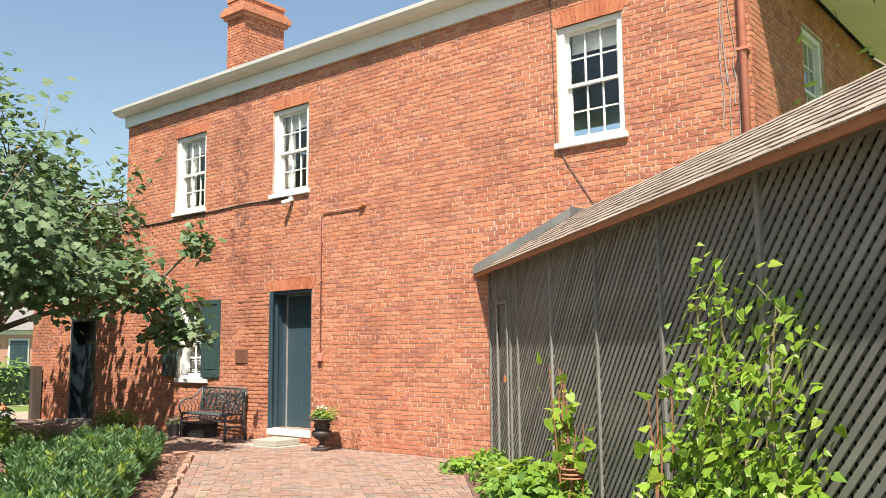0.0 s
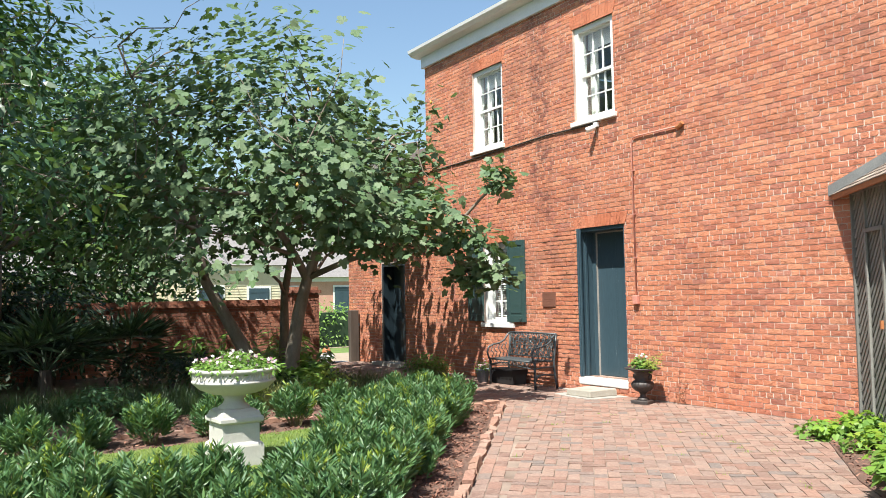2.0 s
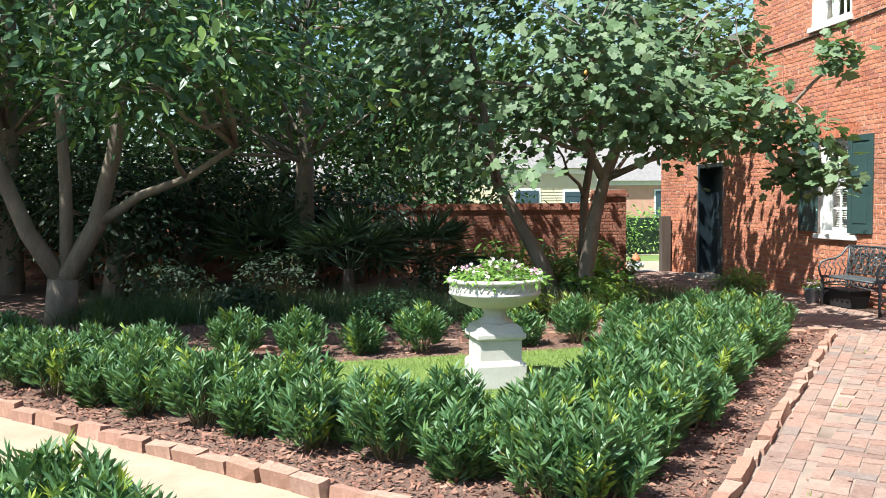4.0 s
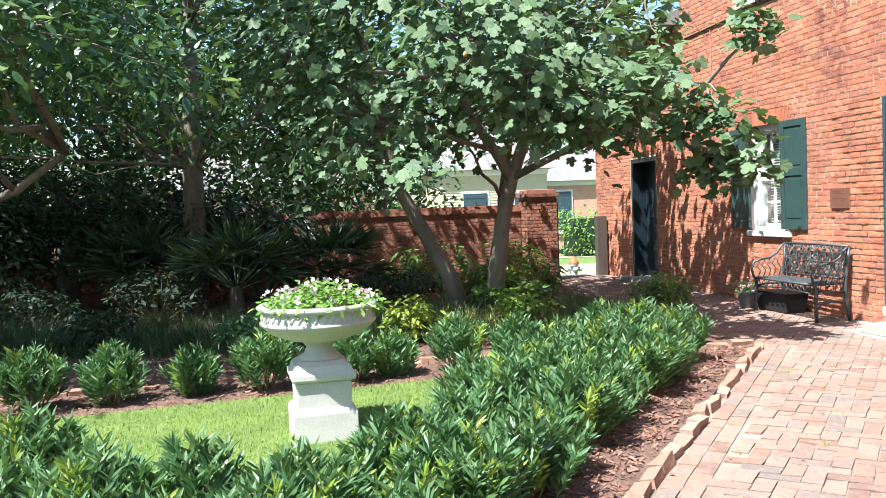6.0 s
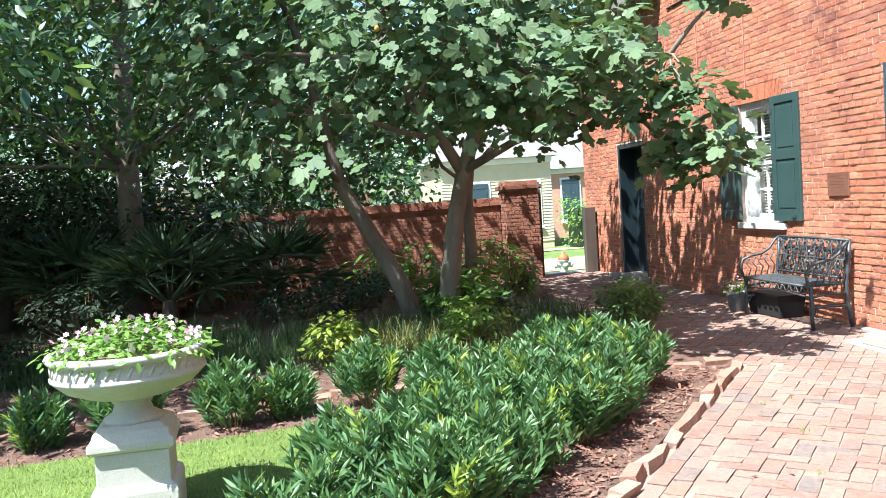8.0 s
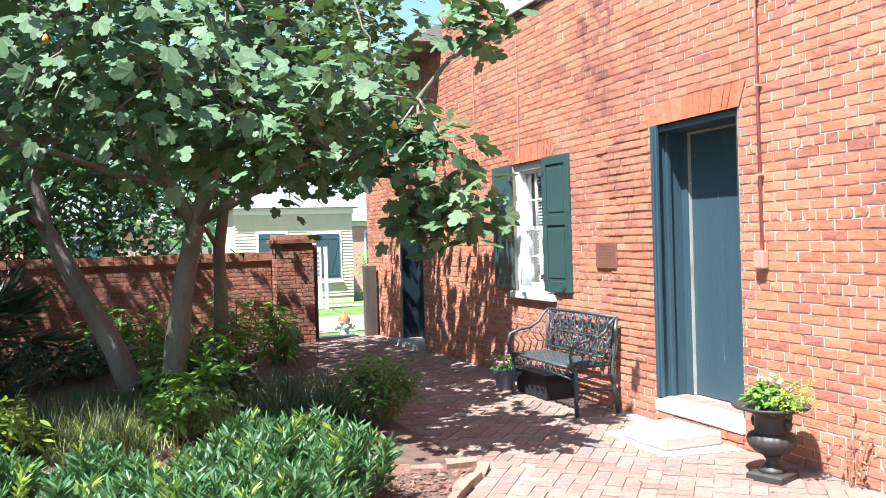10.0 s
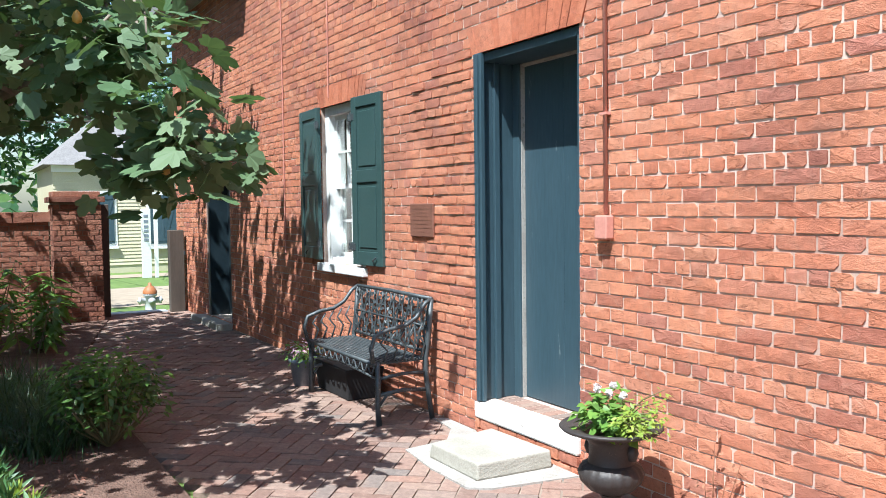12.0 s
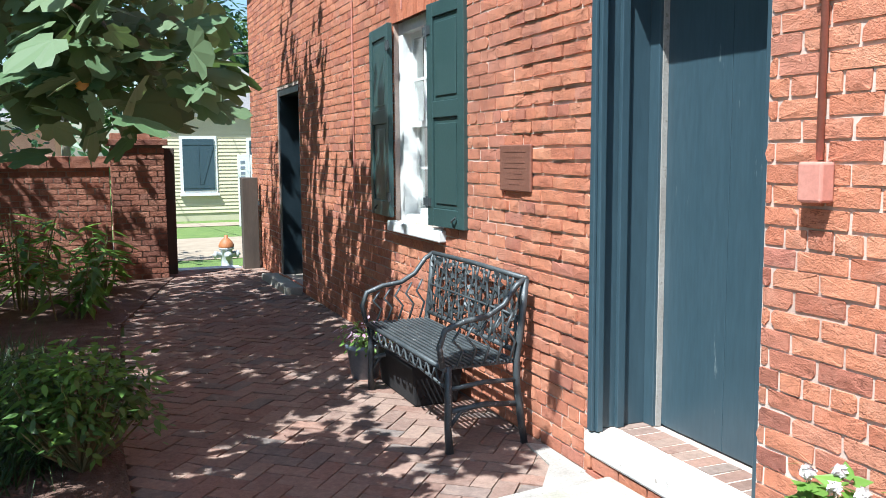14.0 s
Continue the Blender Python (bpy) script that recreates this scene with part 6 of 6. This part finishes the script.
bevel(b.make("body", M["pot_black"], tr), 0.01)

# ---------------------------------------------------------------- path lamp
lp = thing("path_lamp", "small black garden path lamp with a pale cap", "lamp", (-16.6, 4.75, 0.0))
b = Buf()
b.tube([(0, 0, 0), (0, 0, 0.32)], 0.012, 8)
b.make("stake", M["black_iron"], lp)
b = Buf()
b.lathe([(0, 0.46), (0.06, 0.42), (0.065, 0.41), (0.02, 0.41), (0.035, 0.32), (0, 0.31)], 16)
b.make("head", M["lead"], lp, smooth=True)

# ---------------------------------------------------------------- beyond the gate
hy = thing("fire_hydrant", "grey fire hydrant with a rusty orange bonnet", "hydrant", (-19.6, 8.58, -0.23))
hy.scale = (0.8, 0.8, 0.8)
b = Buf()
b.lathe([(0, 0), (0.15, 0), (0.15, 0.04), (0.10, 0.05), (0.10, 0.42), (0.13, 0.43), (0.13, 0.47), (0.0, 0.47)], 20)
b.make("barrel", M["hydrant"], hy, smooth=True)
b = Buf()
b.lathe([(0.135, 0.472), (0.135, 0.51), (0.11, 0.56), (0.07, 0.61), (0.035, 0.63), (0.03, 0.68), (0, 0.685)], 20)
b.make("bonnet", M["rust"], hy, smooth=True)
for a in (0, 90, 180):
    b = Buf()
    b.lathe([(0.055, 0.0), (0.055, 0.10), (0.07, 0.105), (0.07, 0.14), (0.025, 0.145), (0.02, 0.17), (0, 0.17)], 12)
    o = b.make("outlet", M["hydrant"], hy, smooth=True)
    o.matrix_basis = pose(0.07 * math.cos(radians(a - 90)), 0.07 * math.sin(radians(a - 90)), 0.34, 90, 0, a)


def strip(name, x0, x1, mat, label, cat, lift):
    b = Buf()
    ys2 = [-60, 0, 6, 12, 20, 60]
    xs2 = sorted({x0, x1, *[x for x in xs if x0 < x < x1]})
    b.add([(x, y, ground_height(x, y) + lift) for y in ys2 for x in xs2], [(j * len(xs2) + i, j * len(xs2) + i + 1, (j + 1) * len(xs2) + i + 1, (j + 1) * len(xs2) + i) for j in range(len(ys2) - 1) for i in range(len(xs2) - 1)])
    return tagged(b.make(name, mat), label, cat, kind="structure")


strip("road", -27.0, -21.8, M["gravel"], "sunlit sandy roadway beyond the gate", "road", 0.012)
strip("pavement_far", -33.4, -31.6, M["gravel"], "pale concrete pavement before the cream house", "pavement", 0.014)


def far_house(label, x, y0, y1, depth, z0, eave, peak, wall_mat, boards, wins):
    h = thing("house", label, "house")
    b = Buf()
    b.box((x - depth, y0, z0 - 0.4), (x, y1, eave))
    w = b.make("wall", wall_mat, h)
    if boards:
        z = z0 + 0.25
        while z < eave - 0.05:
            b = Buf()
            b.add([(x + 0.028, y0 - 0.01, z), (x + 0.028, y1 + 0.01, z), (x + 0.006, y1 + 0.01, z + 0.115), (x + 0.006, y0 - 0.01, z + 0.115), (x, y0 - 0.01, z), (x, y1 + 0.01, z), (x, y1 + 0.01, z + 0.115), (x, y0 - 0.01, z + 0.115)], [(0, 1, 2, 3), (4, 7, 6, 5), (0, 4, 5, 1), (2, 6, 7, 3), (1, 5, 6, 2), (0, 3, 7, 4)])
            b.make("clapboard", wall_mat, w)
            z += 0.112
    b = Buf()
    ov = 0.3
    ym, xm = (y0 + y1) / 2, x - depth / 2
    k = min(depth, y1 - y0) / 2
    b.add([(x + ov, y0 - ov, eave), (x + ov, y1 + ov, eave), (x - depth - ov, y1 + ov, eave), (x - depth - ov, y0 - ov, eave), (x - k, ym, peak), (x - depth + k, ym, peak)], [(0, 1, 4), (1, 2, 5, 4), (2, 3, 5), (3, 0, 4, 5), (3, 2, 1, 0)])
    b.make("roof", M["far_roof"], h)
    b = Buf()
    b.box((x + 0.03, y0 - 0.05, eave - 0.22), (x + 0.08, y1 + 0.05, eave - 0.01))
    b.make("frieze", M["white"], h)
    for ya, yb, za, zb in wins:
        wn2 = Buf().box((x + 0.03, ya - 0.09, za - 0.09), (x + 0.05, yb + 0.09, zb + 0.09)).make("window", M["white"], h)
        b = Buf()
        b.box((x + 0.052, ya, za), (x + 0.08, yb, zb))
        sh = b.make("shutter", M["teal"], wn2, label="closed dark teal shutters")
        b = Buf()
        b.box((x + 0.04, ya - 0.12, za - 0.16), (x + 0.13, yb + 0.12, za - 0.092))
        b.make("sill", M["white"], wn2)
        b = Buf()
        ymid = (ya + yb) / 2
        b.box((x + 0.081, ymid - 0.02, za), (x + 0.09, ymid + 0.02, zb)).box((x + 0.081, ya, zb - 0.18), (x + 0.092, yb, zb - 0.08)).box((x + 0.081, ya, za + 0.08), (x + 0.092, yb, za + 0.18))
        b.add([(x + 0.094, ymid + 0.02, za + 0.2), (x + 0.094, ymid + 0.12, za + 0.2), (x + 0.094, yb, zb - 0.2), (x + 0.094, yb - 0.1, zb - 0.2)], [(0, 1, 2, 3)])
        b.make("shutter_brace", M["teal"], wn2)
    return h


far_house("cream clapboard cottage with grey hipped roof", -35.0, 8.75, 12.95, 5.5, -0.6, 2.85, 5.0, M["cream"], True, [(9.55, 10.5, 0.35, 1.95), (11.6, 12.45, 0.30, 1.90)])
far_house("pink brick house with a pale roof", -41.0, 14.2, 24.0, 7.0, -0.6, 2.5, 5.5, M["pink_brick"], False, [(15.2, 16.0, 0.2, 2.0), (18.0, 18.8, 0.2, 2.0)])
far_house("low pale house beyond the garden wall", -34.0, -4.0, 6.0, 6.0, -0.6, 2.4, 4.0, M["pink_brick"], False, [(3.5, 4.4, 0.6, 1.9), (0.5, 1.4, 0.6, 1.9)])
hb = thing("clipped_hedge", "bright green street hedge before the pink house", "hedge", (-33.0, 14.6, -0.55))
b = Buf()
e = np.stack([rng.uniform(-0.8, 0.8, 220), rng.uniform(-1.7, 3.0, 220), rng.uniform(0.1, 1.7, 220)], 1)
clumps(b, e, 0.2, 16, 0.16, OVAL)
b.make("foliage", M["weed_leaf"], hb)
b = Buf()
b.box((-0.6, -1.5, 0), (0.6, 2.8, 1.4))
b.make("core", M["shaded_leaf"], hb)
sg = thing("street_sign", "white upright board sign with dark lettering bars", "sign", (-31.0, 10.72, -0.5))
b = Buf()
b.box((-0.03, -0.13, 0.0), (0.03, 0.13, 1.95))
bevel(b.make("board", M["white"], sg), 0.006)
for i, z in enumerate((1.75, 1.6, 1.45, 1.33, 1.20, 1.08)):
    b = Buf()
    b.box((0.031, -0.06, z - 0.04), (0.037, 0.06, z + 0.04))
    b.make("letter_bar", M["pot_blue"], sg)
b = Buf()
b.box((-0.04, 0.22, 0.0), (0.04, 0.32, 1.95))
b.make("post", M["white"], sg)
wire = Buf()
wire.tube([(-18.86, 8.95, 2.78), (-28, 7.9, 3.5), (-45.9, 6.0, 5.4)], 0.014, 5)
wire.tube([(-18.86, 8.95, 3.55), (-28, 8.2, 4.9), (-47.9, 11.4, 8.6)], 0.012, 5)
tagged(wire.make("overhead_wires", M["post"]), "thin overhead wires from the annex wall", "wire")
for at, h, r in (((-46, 6.0, -0.6), 11.5, 3.6), ((-48, 11.5, -0.6), 10.5, 3.2), ((-50, 16, -0.6), 9.5, 3.4), ((-47, 23, -0.6), 10, 3.6), ((-44, -2, -0.6), 11, 4.0), ((-40, -10, -0.6), 11, 4.0), ((-26, 9.9, -0.3), 3.2, 0.9)):
    if h > 5:
        back_tree(at, h, r, 120, M["tree_leaf"], "tall street tree beyond the houses", 0.42, 30, 0.1)
e = np.concatenate([np.stack([rng.uniform(-75, -62, 400), rng.uniform(-60, 70, 400), rng.uniform(0, 9, 400) * rng.uniform(0.5, 1, 400)], 1)])
b = Buf()
clumps(b, e, 1.3, 16, 1.2, OVAL)
tagged(b.make("far_woods", M["tree_leaf"]), "distant green woods behind the street", "woods", kind="stuff")
# a tree beyond the shed, over the end wall
back_tree((0.95, 9.5, 0), 8.0, 2.4, 120, M["tree_leaf"], "tree with drooping twigs beside the shed roof", 0.16, 30, 0.3)

b = Buf()
for k in range(6):
    x, z = X_RIGHT - 0.2 - 0.07 * (k % 3), 3.3 + 0.25 * k
    path = [(x, WALL - 0.012, z)]
    for q in range(7):
        x += rnd.uniform(-0.035, 0.03)
        z += rnd.uniform(0.12, 0.3)
        if z > 5.85:
            break
        path.append((min(x, X_RIGHT - 0.14), WALL - 0.012, z))
    if len(path) > 2:
        b.tube(path, [0.007 - 0.005 * i / len(path) for i in range(len(path))], 5, False)
tagged(b.make("dead_creeper", M["apron"]), "dead creeper stems clinging to the brick corner", "creeper")

# ---------------------------------------------------------------- weeds between the pavers
b = Buf()
for p in scatter_in([(-9.2, 8.2), (-9.6, 7.0), (-4.8, 3.2), (-2.5, 1.6), (-1.0, 3.2), (-5.2, 6.9)], 46):
    n = int(rng.integers(5, 16))
    blades(b, np.c_[p + rng.normal(size=(n, 2)) * 0.022, np.full(n, 0.0)], 0.035, 0.006, 1.3, 0.6, 2)
tagged(b.make("joint_weeds", M["grass_blade"]), "tiny green weeds between the pavers", "weeds", kind="stuff")
b = Buf()
litter = np.concatenate([scatter_in(PAVED, 240), scatter_in([(-17.5, 8.4), (-12.0, 8.3), (-11.0, 7.2), (-16.0, 7.3)], 120)])
leaves(b, np.c_[litter, np.full(len(litter), 0.007)], np.array([0, 0, 1.0]) + rng.normal(size=(len(litter), 3)) * 0.12, rng.uniform(0.015, 0.045, len(litter)), OVAL, None, 0.1)
tagged(b.make("fallen_leaves", M["mulch"]), "scattered dry leaf litter on the paving", "leaves", kind="stuff")

# ---------------------------------------------------------------- single bricks, last
for a, c, z0, z1 in near_spans[:300]:
    b = Buf()
    lay(b, Matrix.Identity(4), [(a, c, z0, z1)], rnd)
    o = b.make("brick", M["brick"], front)
    o.matrix_basis = FRONT
b = Buf()
lay(b, FRONT, near_spans[300:], rnd)
if b.v:
    tagged(b.make("brickwork", M["brick"], front), kind="stuff")
PW = 0.104
PM = Matrix(((U.x, N.x, 0, -9.0), (U.y, N.y, 0, 6.5), (0, 0, 1, 0), (0, 0, 0, 1)))
# two courses laid lengthwise along the kerb
KERB_DIR = (EDGE_B - EDGE_A).normalized()
KERB_OUT = Vector((-KERB_DIR.y, KERB_DIR.x, 0)) * (1 if KERB_DIR.x > 0 else -1)
BORDER = 0.27
shapes = {}
rest, single = Buf(), 0
for row in (0, 1):
    p = -0.1 + 0.09 * row
    while p < 6.9:
        m = Matrix.Translation(EDGE_A + KERB_DIR * (p + 0.1) + KERB_OUT * (0.105 + 0.107 * row)) @ pose(0, 0, rnd.uniform(-0.003, 0.002), rnd.uniform(-0.8, 0.8), rnd.uniform(-0.6, 0.6), math.degrees(math.atan2(KERB_DIR.y, KERB_DIR.x)) + rnd.uniform(-1, 1))
        rest.box((-0.0975, -0.049, -0.05), (0.0975, 0.049, 0.0), m, 0.003, rnd)
        p += 0.205
for i in range(-110, 150):
    for j in range(-90, 90):
        d = (i - j) % 4
        if d not in (0, 3):
            continue
        w, h = (2, 1) if d == 0 else (1, 2)
        c = PM @ Vector(((i + w / 2) * PW, (j + h / 2) * PW, 0))
        if not inside((c.x, c.y), PAVED):
            continue
        if -0.1 < (c - EDGE_A).dot(KERB_DIR) < 7.0 and (c - EDGE_A).dot(KERB_OUT) < BORDER + 0.05:
            continue
        lo = Vector((i * PW + 0.0045, j * PW + 0.0045, -0.05))
        hi = Vector(((i + w) * PW - 0.0045, (j + h) * PW - 0.0045, 0.0))
        near = -10.4 < c.x < -9.0 and 6.6 < c.y < 8.2 or -11.6 < c.x < -10.4 and 7.4 < c.y < 8.3
        m = PM @ Matrix.Translation(((lo + hi) / 2)) @ pose(0, 0, rnd.uniform(-0.003, 0.002), rnd.uniform(-0.8, 0.8), rnd.uniform(-0.8, 0.8), rnd.uniform(-1.6, 1.6))
        half = (hi - lo) / 2
        if near and single < 300:
            single += 1
            if d not in shapes:
                o = Buf().box(tuple(-half), tuple(half), None, 0.0015, rnd).make("paver", M["paver"], pavement)
                shapes[d] = o.data
            else:
                o = new("paver", shapes[d])
                o.parent = pavement
            o.matrix_basis = m
        else:
            rest.box(tuple(-half), tuple(half), m, 0.004, rnd)
tagged(rest.make("paver_field", M["paver"], pavement), kind="stuff")
